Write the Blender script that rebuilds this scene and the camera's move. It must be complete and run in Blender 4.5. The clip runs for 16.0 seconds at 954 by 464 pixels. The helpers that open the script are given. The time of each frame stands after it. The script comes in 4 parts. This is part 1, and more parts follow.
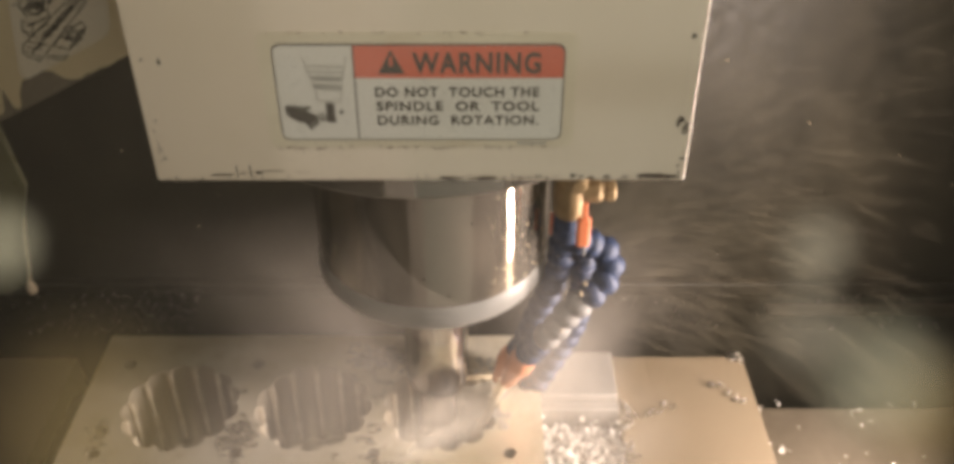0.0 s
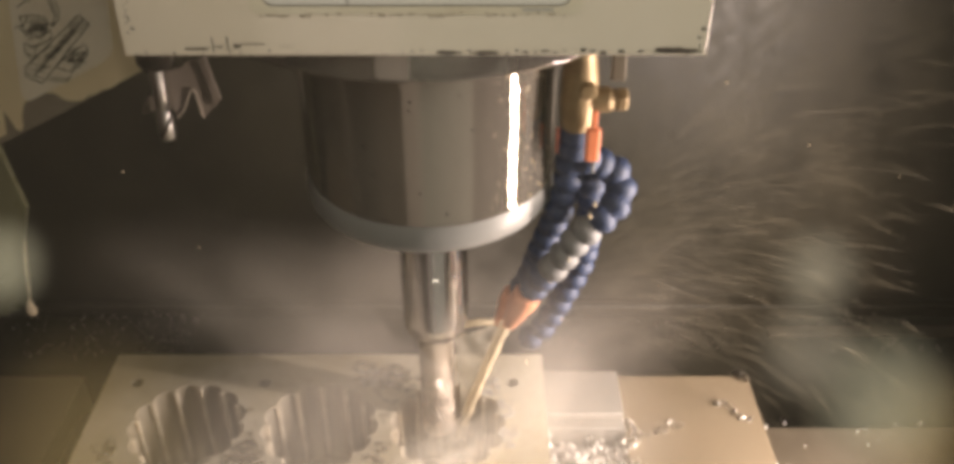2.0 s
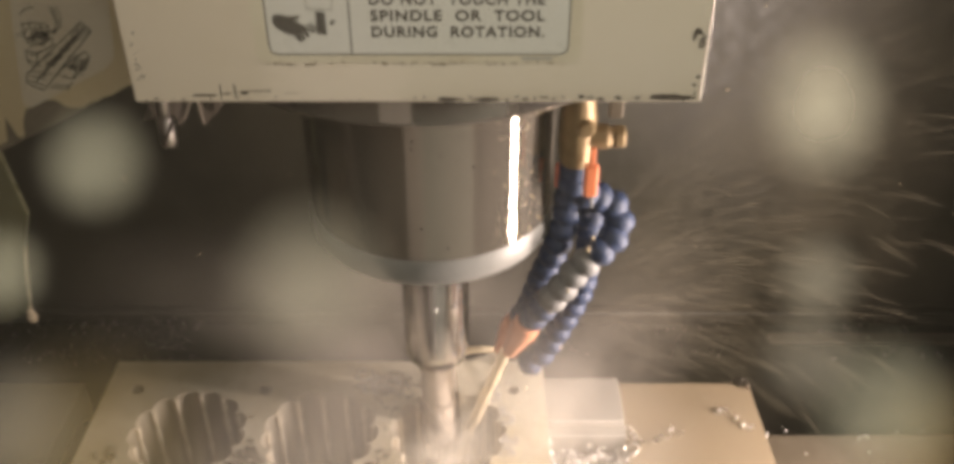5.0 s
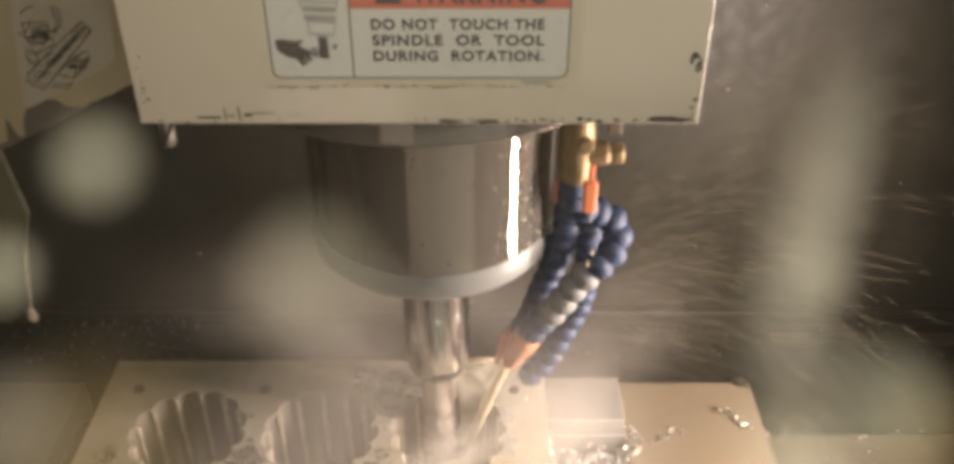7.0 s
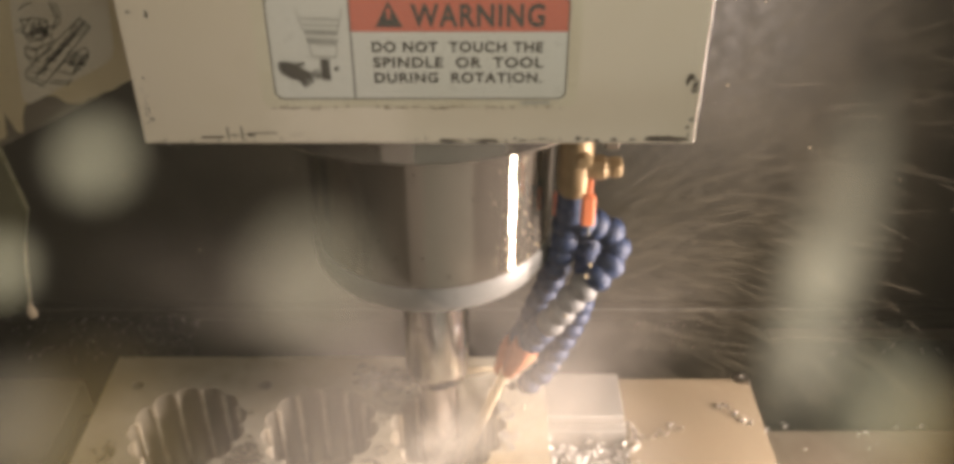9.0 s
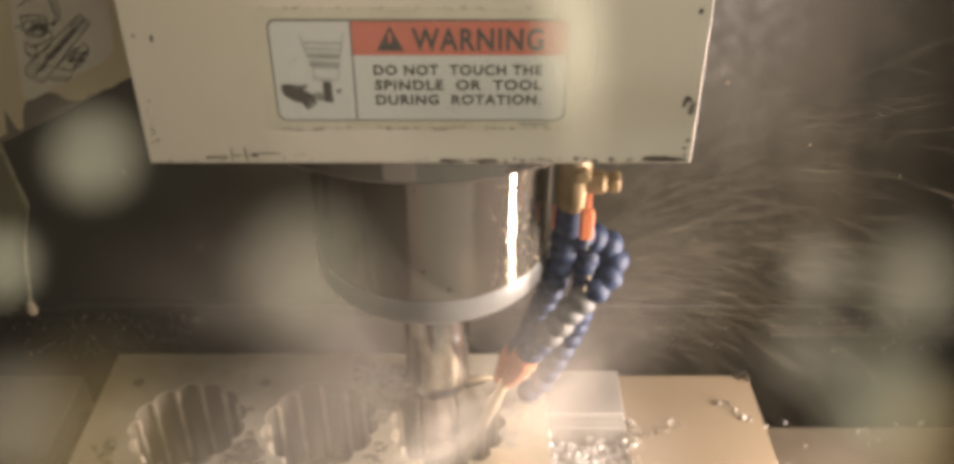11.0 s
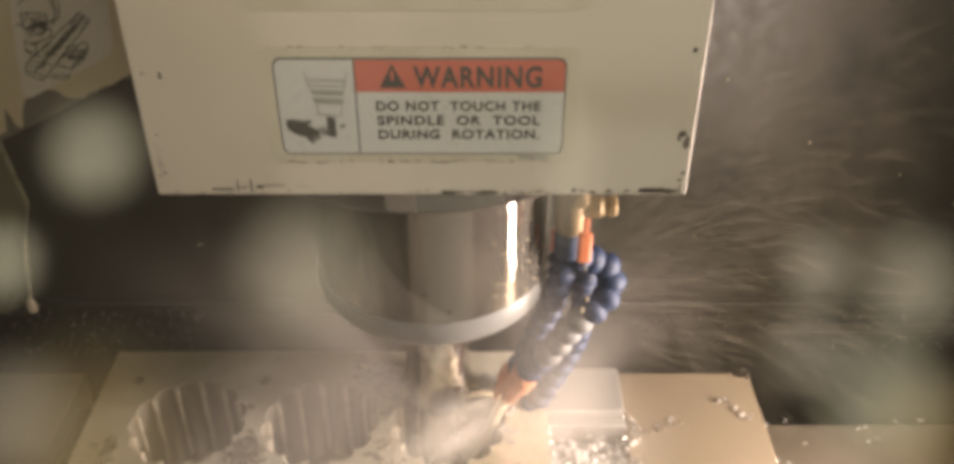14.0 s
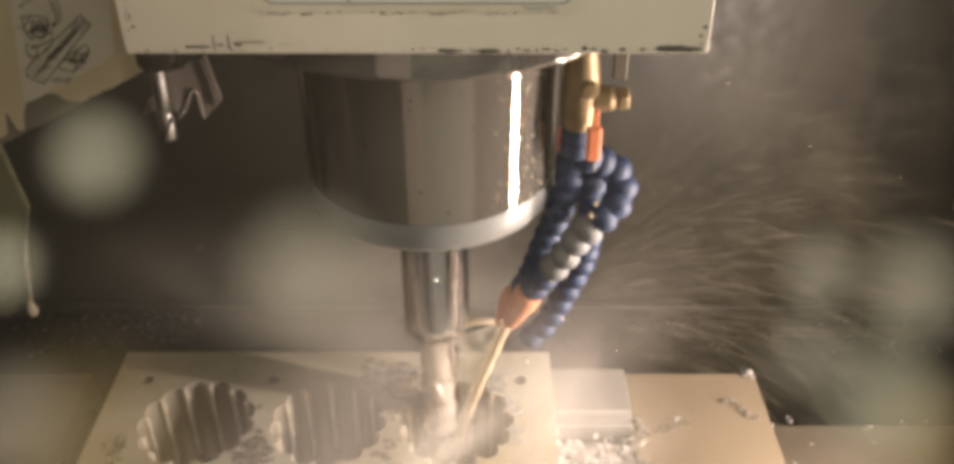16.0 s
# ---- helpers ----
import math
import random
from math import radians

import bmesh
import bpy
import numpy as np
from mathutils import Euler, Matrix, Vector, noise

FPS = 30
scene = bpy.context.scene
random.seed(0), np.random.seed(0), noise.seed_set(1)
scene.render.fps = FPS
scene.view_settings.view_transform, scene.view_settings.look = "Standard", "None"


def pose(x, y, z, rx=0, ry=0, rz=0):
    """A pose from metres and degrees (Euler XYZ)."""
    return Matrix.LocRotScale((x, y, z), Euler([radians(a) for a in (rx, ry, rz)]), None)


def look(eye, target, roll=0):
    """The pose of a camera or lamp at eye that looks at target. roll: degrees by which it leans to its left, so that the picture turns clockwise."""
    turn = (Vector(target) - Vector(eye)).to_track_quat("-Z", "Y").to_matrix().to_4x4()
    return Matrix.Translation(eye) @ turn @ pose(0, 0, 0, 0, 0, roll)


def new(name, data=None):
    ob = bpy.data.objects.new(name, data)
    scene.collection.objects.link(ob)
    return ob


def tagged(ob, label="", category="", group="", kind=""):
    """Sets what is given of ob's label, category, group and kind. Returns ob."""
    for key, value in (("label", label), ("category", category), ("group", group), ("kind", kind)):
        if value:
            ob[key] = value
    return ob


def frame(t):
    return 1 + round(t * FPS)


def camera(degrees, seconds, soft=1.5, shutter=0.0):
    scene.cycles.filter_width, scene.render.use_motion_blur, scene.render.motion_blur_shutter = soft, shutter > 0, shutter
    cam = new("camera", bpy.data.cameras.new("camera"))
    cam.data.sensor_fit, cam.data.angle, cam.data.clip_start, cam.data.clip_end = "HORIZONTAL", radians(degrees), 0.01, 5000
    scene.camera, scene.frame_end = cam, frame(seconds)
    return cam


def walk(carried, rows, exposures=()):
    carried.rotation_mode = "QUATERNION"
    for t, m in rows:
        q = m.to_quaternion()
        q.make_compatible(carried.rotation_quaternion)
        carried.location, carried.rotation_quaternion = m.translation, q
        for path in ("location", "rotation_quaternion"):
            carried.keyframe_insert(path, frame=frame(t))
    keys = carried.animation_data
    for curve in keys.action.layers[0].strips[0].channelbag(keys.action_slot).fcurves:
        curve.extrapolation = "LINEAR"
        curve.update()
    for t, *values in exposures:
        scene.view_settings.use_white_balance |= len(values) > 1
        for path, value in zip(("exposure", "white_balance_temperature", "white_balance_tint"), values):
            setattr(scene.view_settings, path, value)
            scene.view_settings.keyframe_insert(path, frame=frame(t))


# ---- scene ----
# The lens and a camera held at the enclosure's window: it only nods a little.
cam = camera(54.0, 16.0, soft=4.5, shutter=0.4)
EYE = (0.0282, -0.5, 0.503)
NODS = ((0, -31, 0), (0.25, -20, 0), (0.5, -13, 0.5), (1, -5.5, 1), (1.5, 0, 1), (2, 4.5, 1), (2.5, 9, 1), (3, 11, 1.5), (3.5, 13.5, 2), (4, 14.5, 2),
        (5.2, 16, 2.5), (6.5, 16, 3), (7, 15, 3), (7.5, 14, 2), (8, 11.5, 2), (8.5, 10.5, 2), (9, 9, 2), (10.2, 5.5, 2), (11.5, 2.7, 2), (12, 1.5, 2),
        (12.5, 1, 2), (13, 1.6, 2), (13.5, 1, 2), (14, 0, 2), (14.5, 0, 2), (15, 1, 2), (15.5, 3, 2), (16, 5.5, 3))
walk(cam, [(t, pose(*EYE, 90 - 34.8 + math.degrees(v / 1539), 0, math.degrees((h - 2) / 1539))) for t, v, h in NODS])

# Shop light comes in by the window behind the camera; a warm work lamp hangs inside at the side of the head.
scene.cycles.transparent_max_bounces = 24
world = bpy.data.worlds.new("world")
scene.world = world
world.use_nodes = True
sky = world.node_tree.nodes["Background"]
sky.inputs[0].default_value, sky.inputs[1].default_value = (1.0, 0.93, 0.76, 1), 0.36


def lamp(name, eye, target, size, size_y, power, colour, spread=180):
    data = bpy.data.lights.new(name, "AREA")
    data.shape, data.size, data.size_y, data.energy, data.color = "RECTANGLE", size, size_y, power, colour
    data.spread = radians(spread)
    ob = new(name, data)
    ob.matrix_world = look(eye, target)
    return ob


lamp("work_lamp", (0.38, -0.099, 0.130), (0.03, 0.06, 0.128), 0.004, 0.40, 6.3, (1, 0.82, 0.72), 170)
lamp("window_light", (0.060, -0.54, 0.70), (0.0, -0.13, 0.25), 0.13, 0.28, 1.25, (1, 0.92, 0.77))
scene.view_settings.exposure = 0.0


# ---- materials ----
def material(name, colour, rough=0.5, metal=0.0, tint=None, amount=0.5, scale=30.0, bump=0.0, bump_scale=200.0, rough_var=0.1, coat=0.0, coat_ior=1.5, stretch=(1, 1, 1), spots=None, grooves=0.0):
    """Principled, with stains at a large scale, grain at a small one and fine relief."""
    m = bpy.data.materials.new(name)
    m.use_nodes = True
    n, l = m.node_tree.nodes, m.node_tree.links
    p = n["Principled BSDF"]
    p.inputs["Metallic"].default_value = metal
    p.inputs["Coat Weight"].default_value = coat
    p.inputs["Coat Roughness"].default_value = 0.12
    p.inputs["Coat IOR"].default_value = coat_ior
    co = n.new("ShaderNodeTexCoord")
    mp = n.new("ShaderNodeMapping")
    mp.inputs["Scale"].default_value = stretch
    l.new(co.outputs["Object"], mp.inputs["Vector"])

    def nz(sc, detail=4):
        t = n.new("ShaderNodeTexNoise")
        t.inputs["Scale"].default_value, t.inputs["Detail"].default_value = sc, detail
        l.new(mp.outputs[0], t.inputs["Vector"])
        return t.outputs["Fac"]

    big, small = nz(scale), nz(scale * 9)
    tint = tint or tuple(c * 0.6 for c in colour)
    mix = n.new("ShaderNodeMix")
    mix.data_type = "RGBA"
    mix.inputs["A"].default_value, mix.inputs["B"].default_value = (*colour, 1), (*tint, 1)
    ramp = n.new("ShaderNodeMapRange")
    ramp.inputs["From Min"].default_value, ramp.inputs["From Max"].default_value, ramp.inputs["To Max"].default_value = 0.42, 0.72, amount
    l.new(big, ramp.inputs["Value"])
    l.new(ramp.outputs[0], mix.inputs["Factor"])
    mix2 = n.new("ShaderNodeMix")
    mix2.data_type = "RGBA"
    l.new(mix.outputs["Result"], mix2.inputs["A"])
    mix2.inputs["B"].default_value = (*tint, 1)
    ramp2 = n.new("ShaderNodeMapRange")
    ramp2.inputs["From Min"].default_value, ramp2.inputs["From Max"].default_value, ramp2.inputs["To Max"].default_value = 0.5, 0.85, amount * 0.6
    l.new(small, ramp2.inputs["Value"])
    l.new(ramp2.outputs[0], mix2.inputs["Factor"])
    out = mix2.outputs["Result"]
    if spots:
        s = n.new("ShaderNodeTexVoronoi")
        s.inputs["Scale"].default_value = spots[1]
        l.new(co.outputs["Object"], s.inputs["Vector"])
        r3 = n.new("ShaderNodeMapRange")
        r3.inputs["From Min"].default_value, r3.inputs["From Max"].default_value = 0.10, 0.06
        l.new(s.outputs["Distance"], r3.inputs["Value"])
        mix3 = n.new("ShaderNodeMix")
        mix3.data_type = "RGBA"
        l.new(out, mix3.inputs["A"])
        mix3.inputs["B"].default_value = (*spots[0], 1)
        l.new(r3.outputs[0], mix3.inputs["Factor"])
        out = mix3.outputs["Result"]
    l.new(out, p.inputs["Base Color"])
    rr = n.new("ShaderNodeMapRange")
    rr.inputs["To Min"].default_value, rr.inputs["To Max"].default_value = max(rough - rough_var, 0.02), min(rough + rough_var, 1)
    l.new(small, rr.inputs["Value"])
    l.new(rr.outputs[0], p.inputs["Roughness"])
    if grooves:
        # fine turning marks round the z axis
        gm, gt, gb = n.new("ShaderNodeMapping"), n.new("ShaderNodeTexNoise"), n.new("ShaderNodeBump")
        gm.inputs["Scale"].default_value = (1, 1, 60)
        gt.inputs["Scale"].default_value, gt.inputs["Detail"].default_value = 36, 2
        gb.inputs["Strength"].default_value, gb.inputs["Distance"].default_value = grooves, 0.001
        l.new(co.outputs["Object"], gm.inputs["Vector"])
        l.new(gm.outputs[0], gt.inputs["Vector"])
        l.new(gt.outputs["Fac"], gb.inputs["Height"])
        l.new(gb.outputs[0], p.inputs["Normal"])
    if bump:
        b = n.new("ShaderNodeBump")
        b.inputs["Strength"].default_value, b.inputs["Distance"].default_value = bump, 0.001
        l.new(nz(bump_scale), b.inputs["Height"])
        l.new(b.outputs[0], p.inputs["Normal"])
    return m


def film(name, colour, alpha, inner, outer, noise_scale=0.0, noise_amount=0.0, through_share=0.5):
    """Water in the air or on the pane, and the pane's haze: it scatters light and thins out towards its rim (radius 1
    in its own space).
    """
    m = bpy.data.materials.new(name)
    m.use_nodes = True
    n, l = m.node_tree.nodes, m.node_tree.links
    n.remove(n["Principled BSDF"])
    end = n["Material Output"]
    co = n.new("ShaderNodeTexCoord")
    ln = n.new("ShaderNodeVectorMath")
    ln.operation = "LENGTH"
    l.new(co.outputs["Object"], ln.inputs[0])
    r = n.new("ShaderNodeMapRange")
    r.interpolation_type = "SMOOTHSTEP"
    r.inputs["From Min"].default_value, r.inputs["From Max"].default_value = outer, inner
    r.inputs["To Min"].default_value, r.inputs["To Max"].default_value = 0, alpha
    l.new(ln.outputs["Value"], r.inputs["Value"])
    value = r.outputs[0]
    if noise_amount:
        t = n.new("ShaderNodeTexNoise")
        t.inputs["Scale"].default_value, t.inputs["Detail"].default_value = noise_scale, 5
        l.new(co.outputs["Object"], t.inputs["Vector"])
        q = n.new("ShaderNodeMapRange")
        q.inputs["From Min"].default_value, q.inputs["From Max"].default_value = 0.3, 0.7
        q.inputs["To Min"].default_value, q.inputs["To Max"].default_value = 1 - noise_amount, 1
        l.new(t.outputs["Fac"], q.inputs["Value"])
        k = n.new("ShaderNodeMath")
        k.operation = "MULTIPLY"
        l.new(value, k.inputs[0])
        l.new(q.outputs[0], k.inputs[1])
        value = k.outputs[0]
    clear = n.new("ShaderNodeBsdfTransparent")
    d, tr, both, mix = n.new("ShaderNodeBsdfDiffuse"), n.new("ShaderNodeBsdfTranslucent"), n.new("ShaderNodeMixShader"), n.new("ShaderNodeMixShader")
    d.inputs[0].default_value = tr.inputs[0].default_value = (*colour, 1)
    both.inputs[0].default_value = through_share
    l.new(d.outputs[0], both.inputs[1])
    l.new(tr.outputs[0], both.inputs[2])
    l.new(value, mix.inputs[0])
    l.new(clear.outputs[0], mix.inputs[1])
    l.new(both.outputs[0], mix.inputs[2])
    l.new(mix.outputs[0], end.inputs["Surface"])
    return m


M_PAINT = material("cream_paint", (0.73, 0.652, 0.525), 0.32, tint=(0.59, 0.52, 0.37), amount=0.35, scale=9, bump=0.03, bump_scale=260, coat=1.0, coat_ior=2.1)
M_CHIP_SHADE = material("chipped_iron_and_shade", (0.05, 0.042, 0.035), 0.6, tint=(0.12, 0.08, 0.05), scale=300)
M_STEEL = material("ground_steel", (0.285, 0.255, 0.213), 0.032, 0.72, amount=0.25, scale=14, rough_var=0.012, stretch=(1, 1, 0.35), spots=((0.05, 0.05, 0.05), 95), grooves=0.055)
M_FLANGE = material("flange_steel", (0.27, 0.25, 0.22), 0.05, 0.75, amount=0.3, scale=14, rough_var=0.02, grooves=0.03)
M_RING = material("white_plastic_ring", (0.20, 0.20, 0.19), 0.4, amount=0.25, scale=25)
M_HOLDER = material("polished_holder_steel", (0.50, 0.475, 0.455), 0.14, 0.80, amount=0.3, scale=40, rough_var=0.05, grooves=0.03)
M_CARBIDE = material("carbide_steel", (0.50, 0.48, 0.45), 0.34, 1.0, amount=0.3, scale=60)
M_ALU = material("wet_machined_aluminium", (0.72, 0.67, 0.55), 0.42, 0.45, tint=(0.43, 0.345, 0.185), amount=0.75, scale=9, bump=0.12, bump_scale=500, rough_var=0.14)
M_MILLED = material("milled_pocket_wall", (0.60, 0.55, 0.46), 0.40, 0.6, tint=(0.40, 0.35, 0.27), amount=0.5, scale=30, bump=0.15, bump_scale=300, stretch=(1, 1, 0.2))
M_RIDGE_GLINT = material("burred_ridge_glint", (0.88, 0.82, 0.70), 0.45, 0.3, tint=(0.60, 0.52, 0.40), amount=0.8, scale=120)
M_ALU_GREY = material("grey_aluminium_bar", (0.34, 0.325, 0.30), 0.42, 0.5, amount=0.35, scale=20, bump=0.1, bump_scale=400)
M_PLATE = material("coolant_stained_plate", (0.165, 0.132, 0.088), 0.5, 0.05, tint=(0.18, 0.135, 0.085), amount=0.5, scale=11, bump=0.12, bump_scale=300, rough_var=0.15)
M_CHIPS = material("bright_metal_chips", (0.90, 0.88, 0.85), 0.42, 0.15, amount=0.3, scale=90)
M_CHIPS_LOOSE = material("loose_wet_chips", (0.55, 0.52, 0.47), 0.35, 0.5, tint=(0.20, 0.18, 0.15), amount=0.8, scale=150)
M_CHIPS_DULL = material("dull_oily_chips", (0.42, 0.40, 0.36), 0.3, 1.0, amount=0.4, scale=90)
M_DIRT = material("brown_label_dirt", (0.20, 0.15, 0.09), 0.7, scale=200)
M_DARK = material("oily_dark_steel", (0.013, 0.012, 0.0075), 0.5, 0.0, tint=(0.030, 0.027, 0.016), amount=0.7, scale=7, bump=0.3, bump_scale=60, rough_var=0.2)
M_TABLE = material("oily_table_iron", (0.16, 0.135, 0.10), 0.4, 0.5, tint=(0.08, 0.065, 0.045), amount=0.7, scale=12, bump=0.2)
M_POST = material("white_reflected_post", (0.84, 0.83, 0.80), 0.4, amount=0.3, scale=10)
M_WALL = material("grey_enclosure_paint", (0.22, 0.20, 0.172), 0.5, amount=0.5, scale=5, bump=0.2, bump_scale=50)
M_BRASS = material("wet_brass", (0.24, 0.17, 0.085), 0.48, 0.45, tint=(0.15, 0.105, 0.05), amount=0.8, scale=70, bump=0.25, bump_scale=420, rough_var=0.14)
M_ORANGE = material("orange_plastic", (0.66, 0.20, 0.085), 0.4, tint=(0.55, 0.14, 0.05), amount=0.4, scale=80, coat=0.3)
M_SALMON = material("faded_nozzle_plastic", (0.60, 0.26, 0.14), 0.45, tint=(0.52, 0.20, 0.10), amount=0.5, scale=80, coat=0.2)
M_BLUE = material("blue_hose_plastic", (0.011, 0.025, 0.070), 0.60, tint=(0.026, 0.036, 0.062), amount=0.5, scale=90, bump=0.2, bump_scale=500)
M_GREY = material("clear_grey_hose_plastic", (0.145, 0.143, 0.138), 0.62, tint=(0.15, 0.155, 0.17), amount=0.5, scale=90, bump=0.2, bump_scale=500)
M_LABEL = material("white_label_vinyl", (0.66, 0.655, 0.60), 0.3, tint=(0.66, 0.63, 0.52), amount=0.3, scale=18, coat=1.0, coat_ior=1.7)
M_FILM = material("yellowed_label_edge", (0.66, 0.61, 0.48), 0.25, tint=(0.50, 0.43, 0.30), amount=0.5, scale=30)
M_RED = material("label_red", (0.64, 0.165, 0.10), 0.35, amount=0.2, scale=30, coat=1.0, coat_ior=1.7)
M_INK = material("black_ink", (0.10, 0.09, 0.078), 0.5, tint=(0.13, 0.115, 0.09), scale=60)
M_INKSOFT = material("faded_ink", (0.10, 0.09, 0.07), 0.5, tint=(0.22, 0.20, 0.15), amount=0.7, scale=60)
M_INKGREY = material("grey_ink", (0.42, 0.41, 0.37), 0.5, scale=60)
M_TORN = material("torn_grey_plastic", (0.16, 0.135, 0.11), 0.35, tint=(0.09, 0.075, 0.06), amount=0.6, scale=50)
M_TORN_EDGE = material("torn_edge_glint", (0.30, 0.26, 0.21), 0.2, tint=(0.14, 0.12, 0.09), amount=0.6, scale=120, coat=0.5)
M_PEEL = material("bare_primer_grey", (0.20, 0.175, 0.13), 0.5, tint=(0.12, 0.10, 0.07), amount=0.6, scale=25, bump=0.3)
M_CREAM = material("old_cream_paint", (0.62, 0.54, 0.35), 0.4, tint=(0.48, 0.39, 0.22), amount=0.5, scale=12, bump=0.15)
M_CURTAIN = material("wet_green_plastic", (0.10, 0.10, 0.055), 0.3, tint=(0.05, 0.05, 0.03), amount=0.6, scale=14, bump=0.3, bump_scale=50)


def water(name, colour, alpha):
    m = bpy.data.materials.new(name)
    m.use_nodes = True
    n, l = m.node_tree.nodes, m.node_tree.links
    p = n["Principled BSDF"]
    p.inputs["Base Color"].default_value = (*colour, 1)
    p.inputs["Roughness"].default_value = 0.12
    t = n.new("ShaderNodeTexNoise")
    co = n.new("ShaderNodeTexCoord")
    t.inputs["Scale"].default_value = 120
    l.new(co.outputs["Object"], t.inputs["Vector"])
    b = n.new("ShaderNodeBump")
    b.inputs["Strength"].default_value, b.inputs["Distance"].default_value = 0.4, 0.001
    l.new(t.outputs["Fac"], b.inputs["Height"])
    l.new(b.outputs[0], p.inputs["Normal"])
    p.inputs["Alpha"].default_value = alpha
    return m


M_COOLANT = water("milky_coolant", (0.74, 0.63, 0.45), 0.60)
M_SHEET = water("thin_coolant_sheet", (0.90, 0.84, 0.72), 0.40)
M_SLEEVE = water("coolant_sleeve", (0.76, 0.67, 0.57), 0.30)
M_FOAM = water("grey_coolant_foam", (0.50, 0.48, 0.45), 0.75)
M_SPRAY = water("spray_droplets", (0.82, 0.71, 0.50), 0.0070)
M_PUDDLE = water("coolant_puddle", (0.22, 0.19, 0.14), 0.6)
M_MIST = film("coolant_mist", (0.95, 0.89, 0.80), 0.40, 0.0, 1.0, 2.4, 0.7)
M_MIST_THIN = film("thin_coolant_mist", (0.92, 0.85, 0.74), 0.24, 0.0, 1.0, 1.6, 0.6)
M_MIST_FAINT = film("faint_coolant_mist", (0.90, 0.78, 0.55), 0.032, 0.0, 1.0, 4.5, 0.85)
M_MIST_SOFT = film("soft_coolant_mist", (0.92, 0.83, 0.72), 0.10, 0.0, 1.0, 1.8, 0.6)
M_MIST_VEIL = film("smooth_coolant_veil", (0.90, 0.83, 0.76), 0.24, 0.0, 1.0, 1.2, 0.25)
M_DROP = film("drop_on_pane", (0.78, 0.78, 0.62), 0.27, 0.12, 1.0, 1.3, 0.25)
M_DROP_SOFT = film("soft_drop_on_pane", (0.80, 0.76, 0.62), 0.27, 0.0, 1.0, 1.3, 0.25)
# Yellow-brown tint for the broad drops in the lower corners.
M_DROP_TAN = film("tan_drop_on_pane", (0.72, 0.56, 0.27), 0.19, 0.0, 1.0, 1.3, 0.3)
M_DROP_THIN = film("thin_drop_on_pane", (0.80, 0.76, 0.64), 0.22, 0.0, 1.0, 1.3, 0.3)
M_DROP_BRIGHT = film("heavy_drop_on_pane", (0.82, 0.77, 0.62), 0.50, 0.0, 1.0, 1.3, 0.2)
M_DROP_RUN = film("running_drop_on_pane", (0.80, 0.78, 0.66), 0.31, 0.0, 1.0, 1.3, 0.25)
M_DROP_FAINT = film("wet_trace_on_pane", (0.80, 0.76, 0.66), 0.17, 0.1, 1.0, 1.3, 0.3)
# Faint even scatter over the whole pane lays haze on the view.
M_PANE = film("hazed_pane", (0.85, 0.78, 0.64), 0.013, 3.0, 4.0, 9, 0.2)


# ---- shaping helpers ----
def part(name, bm, mat, parent=None, label="", smooth=False):
    """Links a bmesh as ONE mesh object, under a thing or a part."""
    me = bpy.data.meshes.new(name)
    bmesh.ops.recalc_face_normals(bm, faces=bm.faces)
    bm.to_mesh(me)
    bm.free()
    me.materials.append(mat)
    if smooth:
        me.shade_smooth()
        me.set_sharp_from_angle(angle=radians(38))
    ob = new(name, me)
    ob.parent = parent
    return tagged(ob, label)


def empty(name, x, y, z):
    ob = new(name)
    ob.empty_display_size = 0.02
    ob.matrix_basis = pose(x, y, z)
    return ob


def box(x0, x1, y0, y1, z0, z1, bevel=0.0, bm=None):
    bm = bm or bmesh.new()
    r = bmesh.ops.create_cube(bm, size=1, matrix=Matrix.LocRotScale(((x0 + x1) / 2, (y0 + y1) / 2, (z0 + z1) / 2), None, (x1 - x0, y1 - y0, z1 - z0)))
    if bevel:
        edges = list({e for v in r["verts"] for e in v.link_edges})
        bmesh.ops.bevel(bm, geom=edges, offset=bevel, segments=3, affect="EDGES", profile=0.5)
    return bm


def turned(profile, sides=48, bm=None, m=None):
    """A body of revolution about z from (radius, height) pairs, closed where the radius is 0."""
    bm = bm or bmesh.new()
    rings = []
    for r, z in profile:
        if r < 1e-6:
            rings.append([bm.verts.new((0, 0, z))])
        else:
            rings.append([bm.verts.new((r * math.cos(2 * math.pi * i / sides), r * math.sin(2 * math.pi * i / sides), z)) for i in range(sides)])
    for a, b in zip(rings, rings[1:]):
        for i in range(sides):
            j = (i + 1) % sides
            if len(a) == 1 and len(b) > 1:
                bm.faces.new((a[0], b[i], b[j]))
            elif len(b) == 1 and len(a) > 1:
                bm.faces.new((a[i], a[j], b[0]))
            elif len(a) > 1:
                bm.faces.new((a[i], a[j], b[j], b[i]))
    if m is not None:
        vs = [v for r in rings for v in r]
        bmesh.ops.transform(bm, matrix=m, verts=vs)
    return bm


